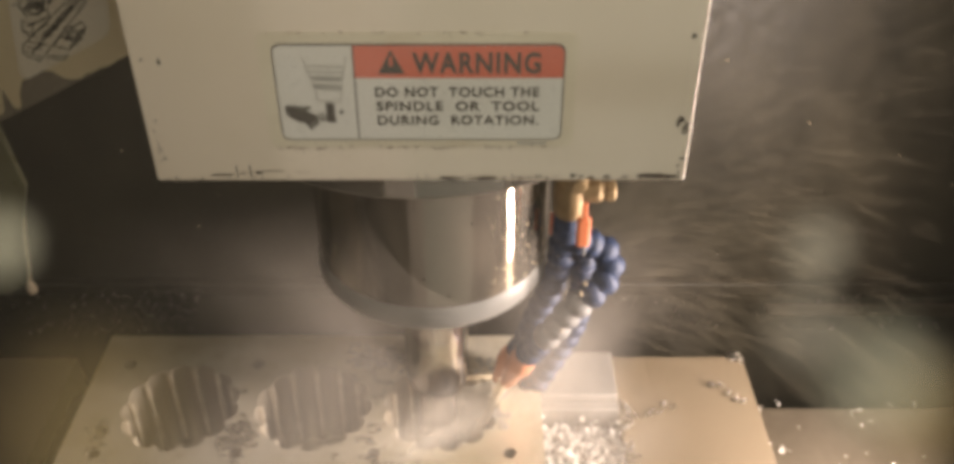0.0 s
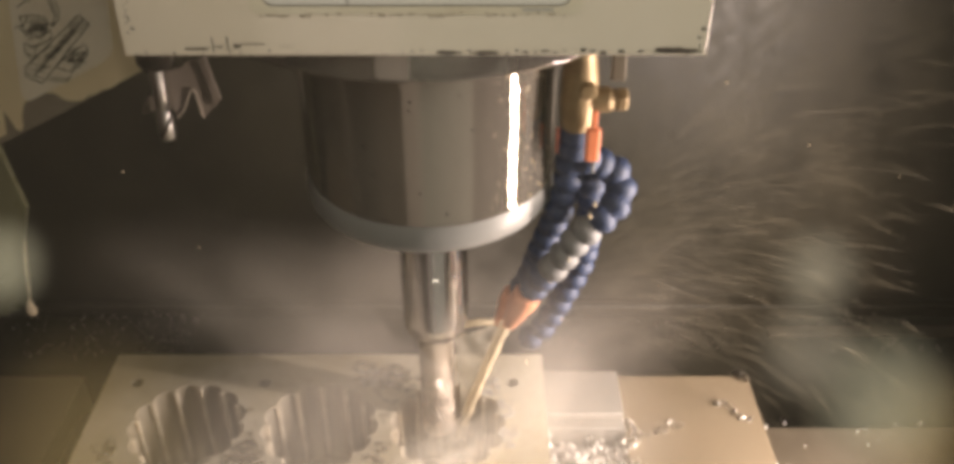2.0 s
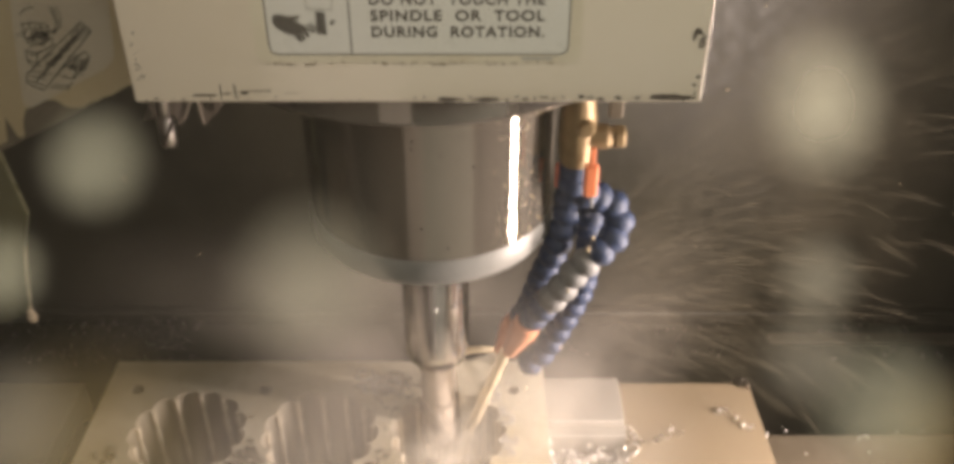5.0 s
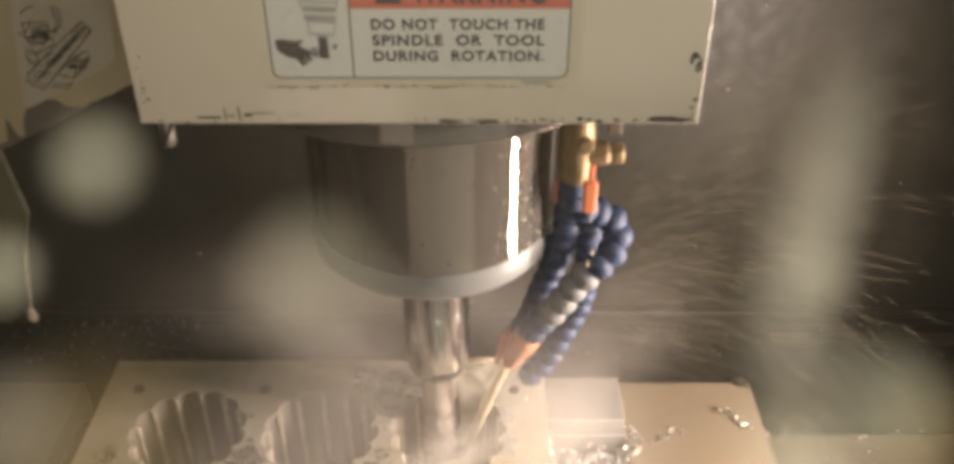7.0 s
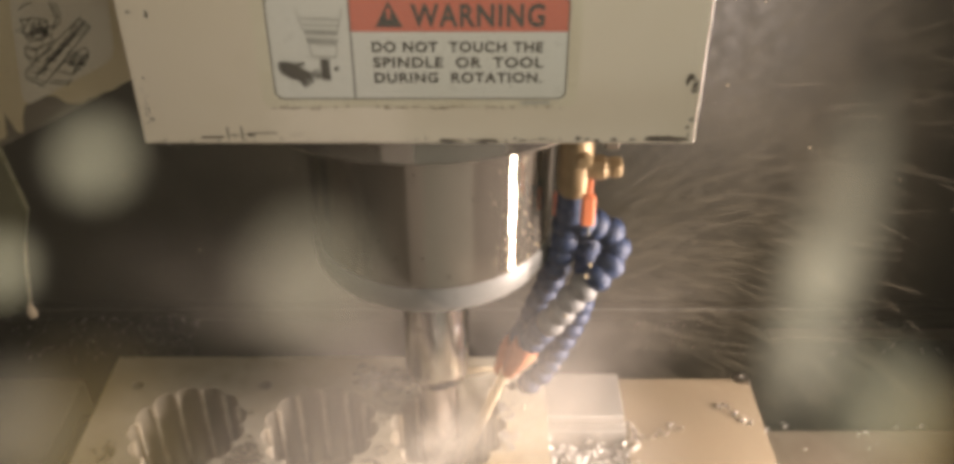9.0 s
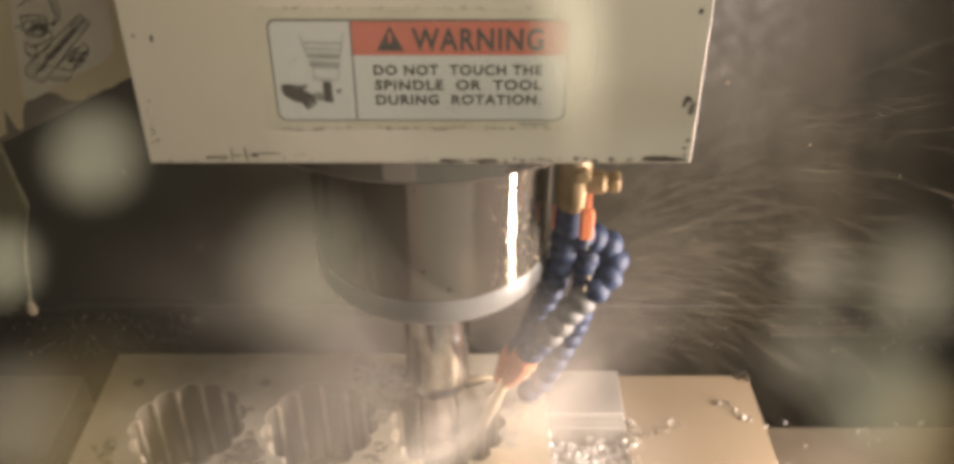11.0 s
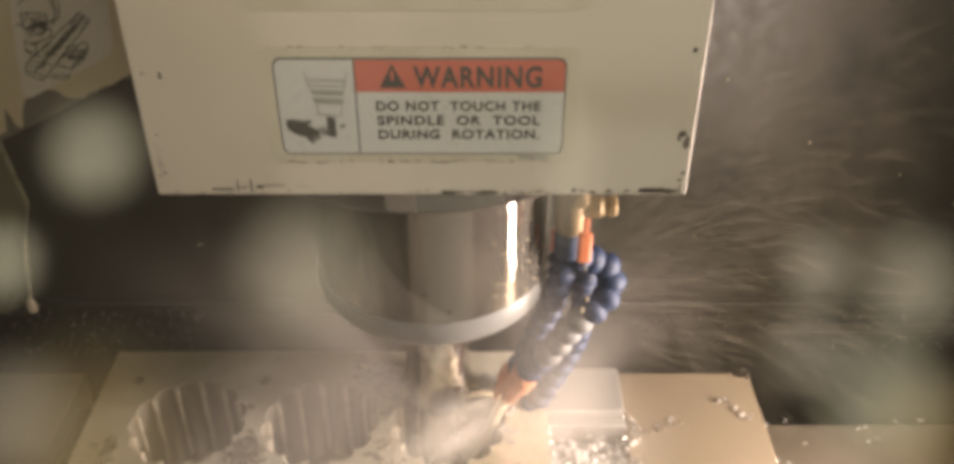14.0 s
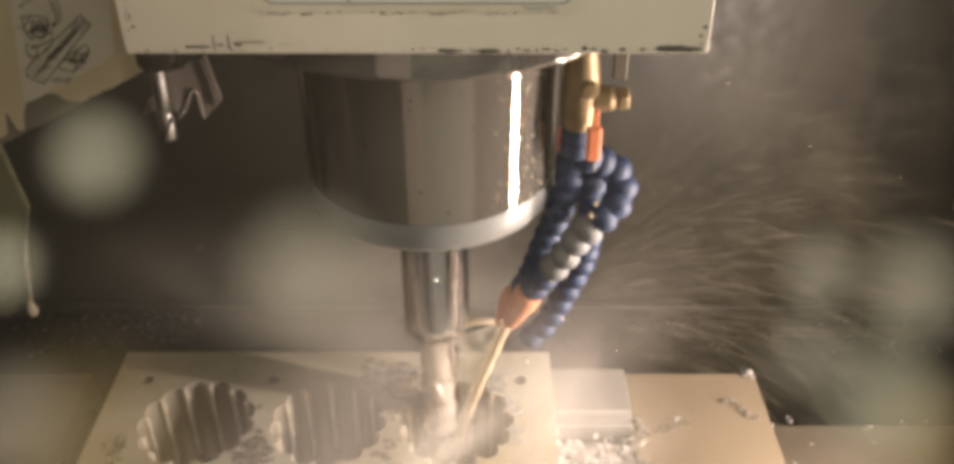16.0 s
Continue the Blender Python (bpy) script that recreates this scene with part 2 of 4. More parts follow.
def tube(points, radii, sides=16, bm=None, caps=True):
    """A round bar along points, with a radius at each."""
    bm = bm or bmesh.new()
    pts = [Vector(p) for p in points]
    rings, up = [], Vector((0.13, 0.31, 0.94))
    for i, p in enumerate(pts):
        d = (pts[min(i + 1, len(pts) - 1)] - pts[max(i - 1, 0)]).normalized()
        a = d.cross(up).normalized()
        b = d.cross(a)
        rings.append([bm.verts.new(p + radii[i] * (math.cos(2 * math.pi * k / sides) * a + math.sin(2 * math.pi * k / sides) * b)) for k in range(sides)])
    for a, b in zip(rings, rings[1:]):
        for k in range(sides):
            bm.faces.new((a[k], a[(k + 1) % sides], b[(k + 1) % sides], b[k]))
    if caps:
        bm.faces.new(rings[0])
        bm.faces.new(rings[-1])
    return bm


def slab(outline, y0, y1, bm=None):
    """An outline in x, z given depth from y0 (front) to y1."""
    bm = bm or bmesh.new()
    f = [bm.verts.new((x, y0, z)) for x, z in outline]
    if abs(y1 - y0) < 1e-7:
        bm.faces.new(f)
        return bm
    b = [bm.verts.new((x, y1, z)) for x, z in outline]
    bm.faces.new(f)
    bm.faces.new(b[::-1])
    for i in range(len(f)):
        j = (i + 1) % len(f)
        bm.faces.new((f[i], b[i], b[j], f[j]))
    return bm


def rounded(x0, x1, z0, z1, r, n=6):
    pts = []
    for cx, cz, a in ((x1 - r, z1 - r, 0), (x0 + r, z1 - r, 90), (x0 + r, z0 + r, 180), (x1 - r, z0 + r, 270)):
        pts += [(cx + r * math.cos(radians(a + 90 * i / n)), cz + r * math.sin(radians(a + 90 * i / n))) for i in range(n + 1)]
    return pts


def curve_points(points, n=12):
    """A smooth line through points (Catmull-Rom)."""
    p = [Vector(q) for q in points]
    p = [2 * p[0] - p[1]] + p + [2 * p[-1] - p[-2]]
    out = []
    for i in range(1, len(p) - 2):
        for k in range(n):
            t = k / n
            out.append(0.5 * (2 * p[i] + (p[i + 1] - p[i - 1]) * t + (2 * p[i - 1] - 5 * p[i] + 4 * p[i + 1] - p[i + 2]) * t * t + (3 * p[i] - p[i - 1] - 3 * p[i + 1] + p[i + 2]) * t ** 3))
    out.append(p[-2])
    return out


def writing(name, text, x0, x1, z0, z1, y, mat, parent, bold=0.0):
    """Words that fill a box on a face turned to -y."""
    c = bpy.data.curves.new(name, "FONT")
    c.body, c.size, c.offset, c.extrude, c.space_character = text, 1.0, bold, 0.0, 1.14
    tmp = bpy.data.objects.new(name, c)
    me = bpy.data.meshes.new_from_object(tmp)
    bpy.data.objects.remove(tmp)
    xs, ys = [v.co.x for v in me.vertices], [v.co.y for v in me.vertices]
    sx, sz = (x1 - x0) / (max(xs) - min(xs)), (z1 - z0) / (max(ys) - min(ys))
    lx, ly = min(xs), min(ys)
    for v in me.vertices:
        v.co = (x0 + (v.co.x - lx) * sx, y, z0 + (v.co.y - ly) * sz)
    me.materials.clear()
    me.materials.append(mat)
    ob = new(name, me)
    ob.parent = parent
    return ob


def flakes(spots, y, rng, n=9):
    """Flat ragged chips on a face turned to -y: (x, z, half width, half height)."""
    bm = bmesh.new()
    for x, z, a, b in spots:
        vs = [bm.verts.new((x + a * rng.uniform(0.45, 1.1) * math.cos(2 * math.pi * i / n), y, z + b * rng.uniform(0.45, 1.1) * math.sin(2 * math.pi * i / n))) for i in range(n)]
        bm.faces.new(vs)
    return bm


# ---- the enclosure ----
def enclosure():
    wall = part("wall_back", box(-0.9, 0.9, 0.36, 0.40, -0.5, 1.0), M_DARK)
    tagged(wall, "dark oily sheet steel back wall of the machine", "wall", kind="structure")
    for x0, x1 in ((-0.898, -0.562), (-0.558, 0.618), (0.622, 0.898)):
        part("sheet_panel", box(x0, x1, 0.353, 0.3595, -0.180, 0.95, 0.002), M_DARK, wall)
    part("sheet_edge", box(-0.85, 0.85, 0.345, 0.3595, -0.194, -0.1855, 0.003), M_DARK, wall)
    for name, x0, x1 in (("wall_west", -0.94, -0.9), ("wall_east", 0.9, 0.94)):
        tagged(part(name, box(x0, x1, -0.62, 0.40, -0.5, 1.0), M_WALL), "grey painted steel side wall of the machine", "wall", kind="structure")
    tagged(part("ceiling", box(-0.94, 0.94, -0.62, 0.40, 1.0, 1.04), M_WALL), "grey painted steel roof of the machine", "ceiling", kind="structure")
    tagged(part("floor", box(-0.94, 0.94, -0.62, 0.40, -0.54, -0.5), M_DARK), "dark wet chip tray at the machine's bottom", "floor", kind="structure")
    bm = box(-0.94, 0.94, -0.455, -0.435, -0.54, -0.46)
    box(-0.94, 0.94, -0.455, -0.435, 0.86, 1.04, bm=bm)
    box(-0.94, -0.14, -0.455, -0.435, -0.46, 0.86, bm=bm)
    box(0.38, 0.94, -0.455, -0.435, -0.46, 0.86, bm=bm)
    door = tagged(part("door_1", bm, M_WALL), "grey painted sliding door with a window opening", "door", kind="structure")
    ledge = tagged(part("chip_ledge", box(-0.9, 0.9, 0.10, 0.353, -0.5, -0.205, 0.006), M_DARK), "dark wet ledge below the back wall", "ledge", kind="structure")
    part("rail", box(0.3625, 0.88, 0.312, 0.328, -0.2052, -0.2005, 0.001), M_TABLE, ledge, "dusty pale flat bar along the ledge")
    # a pale plastic strip hangs at the side, wet, with a drop at its lower tip
    strip = [(-0.50, 0.30), (-0.395, 0.30), (-0.383, 0.12), (-0.374, 0.045), (-0.386, 0.01), (-0.392, -0.02), (-0.396, -0.045), (-0.402, -0.066), (-0.425, -0.078), (-0.50, -0.09)]
    hang = tagged(part("splash_strip", slab(strip, 0.20, 0.206), M_CURTAIN), "dark green wet plastic splash strip beside the table", "curtain")
    part("drip_line", tube(curve_points([(-0.383, 0.197, 0.012), (-0.389, 0.197, -0.010), (-0.395, 0.197, -0.045), (-0.398, 0.196, -0.068)]), [0.0007 + 0.0006 * math.sin(i * 1.7) * math.sin(i * 0.6) for i in range(36)] + [0.002], 8), M_COOLANT, hang, smooth=True)
    part("hanging_drop", turned([(0, -0.009), (0.004, -0.006), (0.0052, -0.001), (0.003, 0.006), (0, 0.012)], 12, m=pose(-0.3985, 0.197, -0.068)), M_COOLANT, hang, smooth=True)
    # the pane right before the camera, with drops on it
    pane = tagged(part("window_1", box(-0.032, 0.346, -0.4465, -0.4435, -0.458, 0.858), M_PANE), "wet window pane of the door, with a film for haze", "window", kind="structure")
    pane.visible_shadow = False
    # Unseen white posts, added so the spindle nose mirrors pale stripes.
    for x0, x1 in ((-0.14, -0.034), (0.348, 0.38)):
        part("reflected_post", box(x0, x1, -0.458, -0.428, -0.46, 0.86, 0.002), M_POST, pane, "unseen white post added to reflect as a pale stripe")
    # Unseen dark bar, added to mirror as a band across the head.
    part("reflected_bar", box(-0.033, 0.347, -0.442, -0.428, 0.140, 0.178, 0.002), M_CHIP_SHADE, pane, "unseen dark bar added for a band mirrored in the head")
    return door


# ---- the head, which rises and sinks ----
HEAD_AT = Vector((0.003, 0.0, 0.3416))


def bead_hose(name, path, thing, pitch, radius, grey_from=1.0, grey_to=1.0):
    """A hose of ball-and-socket beads along a smooth line; each bead is a part."""
    line = curve_points(path, 24)
    d = [0.0]
    for a, b in zip(line, line[1:]):
        d.append(d[-1] + (b - a).length)
    hose = empty(name, 0, 0, 0)
    hose.parent = thing
    count = int(d[-1] / pitch)
    meshes = {}
    for i in range(count):
        s = (i + 0.5) * d[-1] / count
        k = max(j for j in range(len(d)) if d[j] <= s)
        p = line[k].lerp(line[min(k + 1, len(line) - 1)], (s - d[k]) / max(1e-9, d[min(k + 1, len(d) - 1)] - d[k]))
        way = (line[min(k + 3, len(line) - 1)] - line[max(k - 3, 0)]).normalized()
        grey = grey_from <= i / count < grey_to
        if grey not in meshes:
            h, r = pitch * 0.60, radius
            bm = turned([(0, -h), (r * 0.70, -h), (r * 0.80, -h * 0.82), (r * 0.97, -h * 0.5), (r, -h * 0.15), (r * 0.97, h * 0.2), (r * 0.86, h * 0.5), (r * 0.70, h * 0.78), (r * 0.62, h), (0, h)], 20)
            meshes[grey] = part("hose_bead", bm, M_GREY if grey else M_BLUE, hose, smooth=True)
            ob = meshes[grey]
        else:
            ob = new("hose_bead", meshes[grey].data)
            ob.parent = hose
        ob.matrix_basis = Matrix.Translation(p) @ way.to_track_quat("Z", "Y").to_matrix().to_4x4()
    return hose


def nozzle(thing, a, b):
    a, b = Vector(a), Vector(b)
    n = (b - a).length
    bm = turned([(0, 0), (0.0085, 0), (0.0092, 0.002), (0.0092, n * 0.3), (0.0082, n * 0.42), (0.0052, n * 0.97), (0.0048, n), (0.0034, n), (0.003, n * 0.9), (0, n * 0.9)], 24,
                m=Matrix.Translation(a) @ (b - a).to_track_quat("Z", "Y").to_matrix().to_4x4())
    return part("nozzle", bm, M_SALMON, thing, "faded orange plastic nozzle", True)


def spindle_head():
    rng = random.Random(4)
    head = empty("spindle_head", *HEAD_AT)
    tagged(head, "cream painted milling spindle head with chipped edges and a warning label", "machine head")
    W, Y = 0.1228, -0.13
    part("housing", box(-W - 0.0012, W, Y, 0.20, -0.0024, 0.42, 0.0007), M_PAINT, head)
    part("underside_plate", box(-W + 0.006, W - 0.006, Y + 0.008, 0.19, -0.0045, -0.0026, 0.0008), M_CHIP_SHADE, head, "dark bare iron underside")
    # flaked paint
    spots = [(x, rng.uniform(-0.0012, 0.0002), (0.4 if x < 0 else 1.0) * rng.uniform(0.0008, 0.0028), (0.5 if x < 0 else 0.9) * rng.uniform(0.0005, 0.0013)) for x in np.linspace(-W + 0.004, W - 0.004, 60) if rng.random() < (0.45 if x < 0 else 0.8)]
    spots += [(W - 0.002 - rng.uniform(0, 0.0025), rng.uniform(0.001, 0.03), rng.uniform(0.0005, 0.0013), rng.uniform(0.0007, 0.002)) for _ in range(14)]
    spots += [(-W + 0.002 + rng.uniform(0, 0.003), rng.uniform(0.001, 0.03), rng.uniform(0.0003, 0.0006), rng.uniform(0.0004, 0.0013)) for _ in range(12)]
    big = [(W - 0.013, 0.0002, 0.010, 0.0016), (W - 0.018, 0.0004, 0.005, 0.0015), (-W + 0.047, 0.0022, 0.0022, 0.0014), (0.03, -0.0008, 0.008, 0.0011), (0.012, -0.0008, 0.006, 0.0009)]
    big += [(0.1172, 0.0300, 0.0024, 0.0021), (0.1162, 0.0285, 0.0012, 0.003), (0.1178, 0.0705, 0.0016, 0.0013), (0.067, 0.0925, 0.001, 0.0013), (-0.0140, 0.0915, 0.0012, 0.0018),
              (-0.1115, 0.0585, 0.0009, 0.0018), (-0.119, 0.0595, 0.0014, 0.0006), (-0.035, 0.112, 0.0012, 0.0012)]
    tagged(part("paint_chips", flakes(spots, Y - 0.0003, rng), M_CHIP_SHADE, head, "dark bare iron where the paint has chipped"), kind="stuff")
    for spot in big:
        part("paint_chip", flakes([spot], Y - 0.0005, rng, 13), M_CHIP_SHADE, head)
    for x0, x1, z0, z1 in ((-0.098, -0.088, 0.0020, 0.0029), (-0.0862, -0.0856, 0.0008, 0.0076), (-0.0800, -0.0793, 0.0010, 0.0078), (-0.0846, -0.0818, 0.0030, 0.0037),
                           (-0.074, -0.064, 0.0044, 0.0048), (-0.058, -0.052, 0.0036, 0.0038)):
        part("scratch", slab([(x0, z0 - 0.0014), (x1, z0 - 0.0014), (x1, z1 - 0.0014), (x0, z1 - 0.0014)], Y - 0.0006, Y - 0.0006), M_CHIP_SHADE, head)
    # the warning label
    lab = part("warning_label", slab(rounded(-0.0685, 0.0690, 0.0205, 0.0760, 0.004), Y - 0.0006, Y), M_FILM, head, "white, red and black printed warning label")
    lab.matrix_basis = pose(0, 0, -0.0043)
    part("label_rim", slab(rounded(-0.0625, 0.0638, 0.0243, 0.0714, 0.004), Y - 0.0009, Y - 0.0006), M_INK, lab)
    part("label_face", slab(rounded(-0.0618, 0.0631, 0.0250, 0.0707, 0.0035), Y - 0.0012, Y - 0.0009), M_LABEL, lab)
    part("red_band", slab([(-0.0273, 0.0557), (0.0631, 0.0557)] + [(x, z) for x, z in rounded(-0.0618, 0.0631, 0.0250, 0.0707, 0.0035)[:7]] + [(-0.0273, 0.0707)], Y - 0.0015, Y - 0.0012), M_RED, lab)
    part("divider", slab([(-0.0279, 0.0250), (-0.0273, 0.0250), (-0.0273, 0.0707), (-0.0279, 0.0707)], Y - 0.0015, Y - 0.0012), M_INK, lab)
    t = Y - 0.0018
    part("warning_triangle", slab([(-0.0170, 0.0578), (-0.0056, 0.0578), (-0.0113, 0.0690)], t, t + 0.0003), M_INK, lab)
    part("exclamation_mark", slab([(-0.0119, 0.0614), (-0.0107, 0.0614), (-0.0105, 0.0660), (-0.0121, 0.0660)], t - 0.0003, t), M_RED, lab)
    writing("warning_word", "WARNING", -0.0022, 0.0532, 0.0578, 0.0680, t, M_INK, lab, 0.03)
    writing("text_line", "DO NOT  TOUCH THE", -0.0190, 0.0530, 0.0466, 0.0514, t, M_INK, lab, 0.028)
    writing("text_line", "SPINDLE  OR  TOOL", -0.0188, 0.0532, 0.0396, 0.0444, t, M_INK, lab, 0.028)
    writing("text_line", "DURING  ROTATION.", -0.0187, 0.0532, 0.0326, 0.0374, t, M_INK, lab, 0.028)
    part("print_code", slab([(0.044, 0.0220), (0.057, 0.0220), (0.057, 0.0232), (0.044, 0.0232)], Y - 0.0009, Y - 0.0006), M_INKGREY, lab)
    dirt = [(rng.uniform(-0.066, 0.066), 0.0204 + rng.gauss(0, 0.0004), rng.uniform(0.0005, 0.0022), rng.uniform(0.0002, 0.0005)) for _ in range(46)]
    dirt += [(rng.uniform(-0.064, 0.066), 0.0762 + rng.gauss(0, 0.0003), rng.uniform(0.0005, 0.0016), rng.uniform(0.0002, 0.0004)) for _ in range(22)]
    tagged(part("edge_dirt", flakes(dirt, Y - 0.0008, rng), M_DIRT, lab, "brown dirt along the label's edge"), kind="stuff")
    # the picture: a spindle, a cutter and a dark glove shape
    pic = bmesh.new()

    def rule(a, b, w=0.0005):
        a, b = Vector(a), Vector(b)
        n = (b - a).orthogonal().normalized() * w / 2
        slab([tuple(a + n), tuple(b + n), tuple(b - n), tuple(a - n)], t, t, pic)

    for a, b in (((-0.0492, 0.0659), (-0.0478, 0.0591)), ((-0.0305, 0.0659), (-0.0322, 0.0585)), ((-0.0478, 0.0616), (-0.0314, 0.061)), ((-0.048, 0.0589), (-0.0319, 0.0583)), ((-0.0478, 0.0591), (-0.047, 0.0568)), ((-0.0322, 0.0585), (-0.0327, 0.0562)), ((-0.0449, 0.0503), (-0.0448, 0.0449)), ((-0.0337, 0.0496), (-0.0345, 0.0444)), ((-0.0448, 0.0449), (-0.0345, 0.0444))):
        rule(a, b)
    part("spindle_drawing", pic, M_INKGREY, lab)
    bm = bmesh.new()
    for band in ([(-0.047, 0.0568), (-0.0325, 0.0562), (-0.033, 0.0541), (-0.0464, 0.0547)], [(-0.0464, 0.0531), (-0.0328, 0.0524), (-0.0337, 0.0496), (-0.0456, 0.0506)]):
        slab(band, t, t, bm)
    part("collar_drawing", bm, M_INKGREY, lab)
    part("cutter_drawing", slab([(-0.0412, 0.0437), (-0.0375, 0.0433), (-0.0375, 0.0392), (-0.0373, 0.0337), (-0.0415, 0.0342), (-0.0414, 0.0383)], t, t), M_INK, lab)
    pic = bmesh.new()
    for a, b in (((-0.0449, 0.0383), (-0.0433, 0.0368)), ((-0.0436, 0.0389), (-0.0421, 0.0363)), ((-0.0434, 0.035), (-0.0413, 0.0368)), ((-0.0356, 0.0392), (-0.0336, 0.0399)), ((-0.0336, 0.0399), (-0.0347, 0.0381)), ((-0.0347, 0.0381), (-0.0356, 0.0392))):
        rule(a, b, 0.0006)
    part("spark_drawing", pic, M_INK, lab)
    part("glove_drawing", slab([(-0.0592, 0.042), (-0.0566, 0.0425), (-0.0518, 0.0415), (-0.0483, 0.0421), (-0.0479, 0.0409), (-0.0504, 0.0401), (-0.0476, 0.0383), (-0.0422, 0.0352), (-0.0427, 0.0343), (-0.0458, 0.0363), (-0.0446, 0.0329), (-0.0458, 0.0325), (-0.0476, 0.0355), (-0.0465, 0.0316), (-0.0474, 0.0311), (-0.0492, 0.0349), (-0.0478, 0.0305), (-0.0488, 0.0303), (-0.0513, 0.0337), (-0.0544, 0.0344), (-0.0582, 0.0368), (-0.0594, 0.0392)], t, t), M_INK, lab)
    # the upper label, of which the lower edge comes into view
    up = part("upper_label", slab(rounded(-0.0720, 0.0725, 0.0935, 0.170, 0.006), Y - 0.0006, Y), M_FILM, head, "yellowed printed label")
    up.matrix_basis = pose(0, 0, -0.0053)
    part("label_face", slab(rounded(-0.066, 0.0665, 0.101, 0.166, 0.004), Y - 0.0009, Y - 0.0006), M_LABEL, up)
    # spindle nose
    X = -0.003
    m = pose(X, 0, 0)
    part("flange", turned([(0, 0.01), (0.1215, 0.01), (0.1225, 0.008), (0.1225, 0.0075), (0.1225, -0.0170), (0.1225, -0.0175), (0.1215, -0.019), (0.06, -0.019), (0, -0.019)], 96, m=m), M_FLANGE, head, smooth=True)
    part("nose", turned([(0, -0.015), (0.0745, -0.015), (0.075, -0.020), (0.075, -0.0206), (0.075, -0.1279), (0.075, -0.1285), (0.0740, -0.1298), (0, -0.1298)], 96, m=m), M_STEEL, head, "mirror-bright ground steel spindle nose", True)
    part("nose_ring", turned([(0, -0.1275), (0.0752, -0.1285), (0.0758, -0.131), (0.0758, -0.1430), (0.0735, -0.1465), (0.068, -0.1485), (0.03, -0.1485), (0, -0.148)], 96, m=m), M_RING, head, "translucent white plastic ring", True)
    bm = bmesh.new()
    for _ in range(70):
        a, z, r = radians(rng.uniform(-62, -18)), -0.128 + 0.105 * rng.random() ** 1.5, rng.uniform(0.0003, 0.0009)
        turned([(0, -r), (r * 0.8, -r * 0.5), (r, 0), (r * 0.7, r * 0.8), (0, r * 1.4)], 8, bm, pose(X + 0.0749 * math.cos(a), 0.0749 * math.sin(a), z))
    tagged(part("nose_drops", bm, M_COOLANT, head, "small coolant drops clinging to the spindle nose", True), kind="stuff")
    holder = part("tool_holder", turned([(0, -0.10), (0.0205, -0.10), (0.0205, -0.110), (0.0222, -0.112), (0.0226, -0.1235), (0.0212, -0.1250), (0.0212, -0.1285), (0.0226, -0.1300), (0.0226, -0.1350), (0.0216, -0.1360), (0.0216, -0.1378), (0.0226, -0.1390), (0.0226, -0.1396),
                                         (0.0227, -0.1634), (0.0227, -0.1640), (0.0222, -0.1646), (0.0222, -0.1660), (0.0227, -0.1666), (0.0227, -0.1672), (0.0226, -0.2095),
                                         (0.0226, -0.2110), (0.0221, -0.2160), (0.0203, -0.2215), (0.0168, -0.2252), (0.0130, -0.2260), (0.0, -0.2260)], 64), M_HOLDER, head, "polished steel tool holder, spinning", True)
    holder.matrix_basis = pose(X, 0, -0.04)
    key = part("drive_key", box(0.0200, 0.0232, -0.003, 0.003, -0.1180, -0.1090, 0.0006), M_CARBIDE, holder)
    for i in range(1, 4):
        ob = new("drive_key", key.data)
        ob.parent, ob.matrix_basis = holder, pose(0, 0, 0, 0, 0, 90 * i)
    # the cutter: a shank and four flutes wound round it
    bm = turned([(0, -0.2245), (0.0118, -0.2245), (0.0118, -0.262), (0.0112, -0.2635)], 48)
    n, steps = 48, 26
    rings = []
    for k in range(steps + 1):
        z = -0.2635 - 0.0420 * k / steps
        tw = 1.9 * k / steps
        rings.append([bm.verts.new(((0.0122 - 0.0034 * max(0.0, math.cos(4 * (2 * math.pi * i / n) )) ** 2) * math.cos(2 * math.pi * i / n + tw), (0.0122 - 0.0034 * max(0.0, math.cos(4 * (2 * math.pi * i / n))) ** 2) * math.sin(2 * math.pi * i / n + tw), z)) for i in range(n)])
    for a, b in zip(rings, rings[1:]):
        for i in range(n):
            bm.faces.new((a[i], a[(i + 1) % n], b[(i + 1) % n], b[i]))
    bm.faces.new(rings[-1])
    part("end_mill", bm, M_CARBIDE, holder, "steel end mill with spiral flutes", True)
    sl = [(0.0128 + 0.0006 * math.sin(i * 1.9), -0.266 - 0.0066 * i) for i in range(15)]
    part("coolant_sleeve", turned(sl + [(r - 0.0006, z) for r, z in sl[::-1]] + sl[:1], 32, m=m), M_SLEEVE, head, "thin milky sheath of coolant round the cutter", True)
    # coolant valve, lever and bead hoses
    D = Vector((-0.0026, 0.012, -0.0068))

    def at(*p):
        return Vector(p) + D

    vx, vy = 0.0812, -0.036
    valve = part("coolant_valve", turned([(0, 0), (0.0086, 0), (0.0090, -0.003), (0.0090, -0.030), (0.0084, -0.033), (0.0084, -0.042), (0.0094, -0.047), (0.0104, -0.054), (0.0106, -0.068), (0.0102, -0.076), (0.0092, -0.082), (0.0080, -0.0848), (0, -0.0848)], 28, m=pose(vx, vy, -0.003)), M_BRASS, head, "wet brass coolant valve", True)
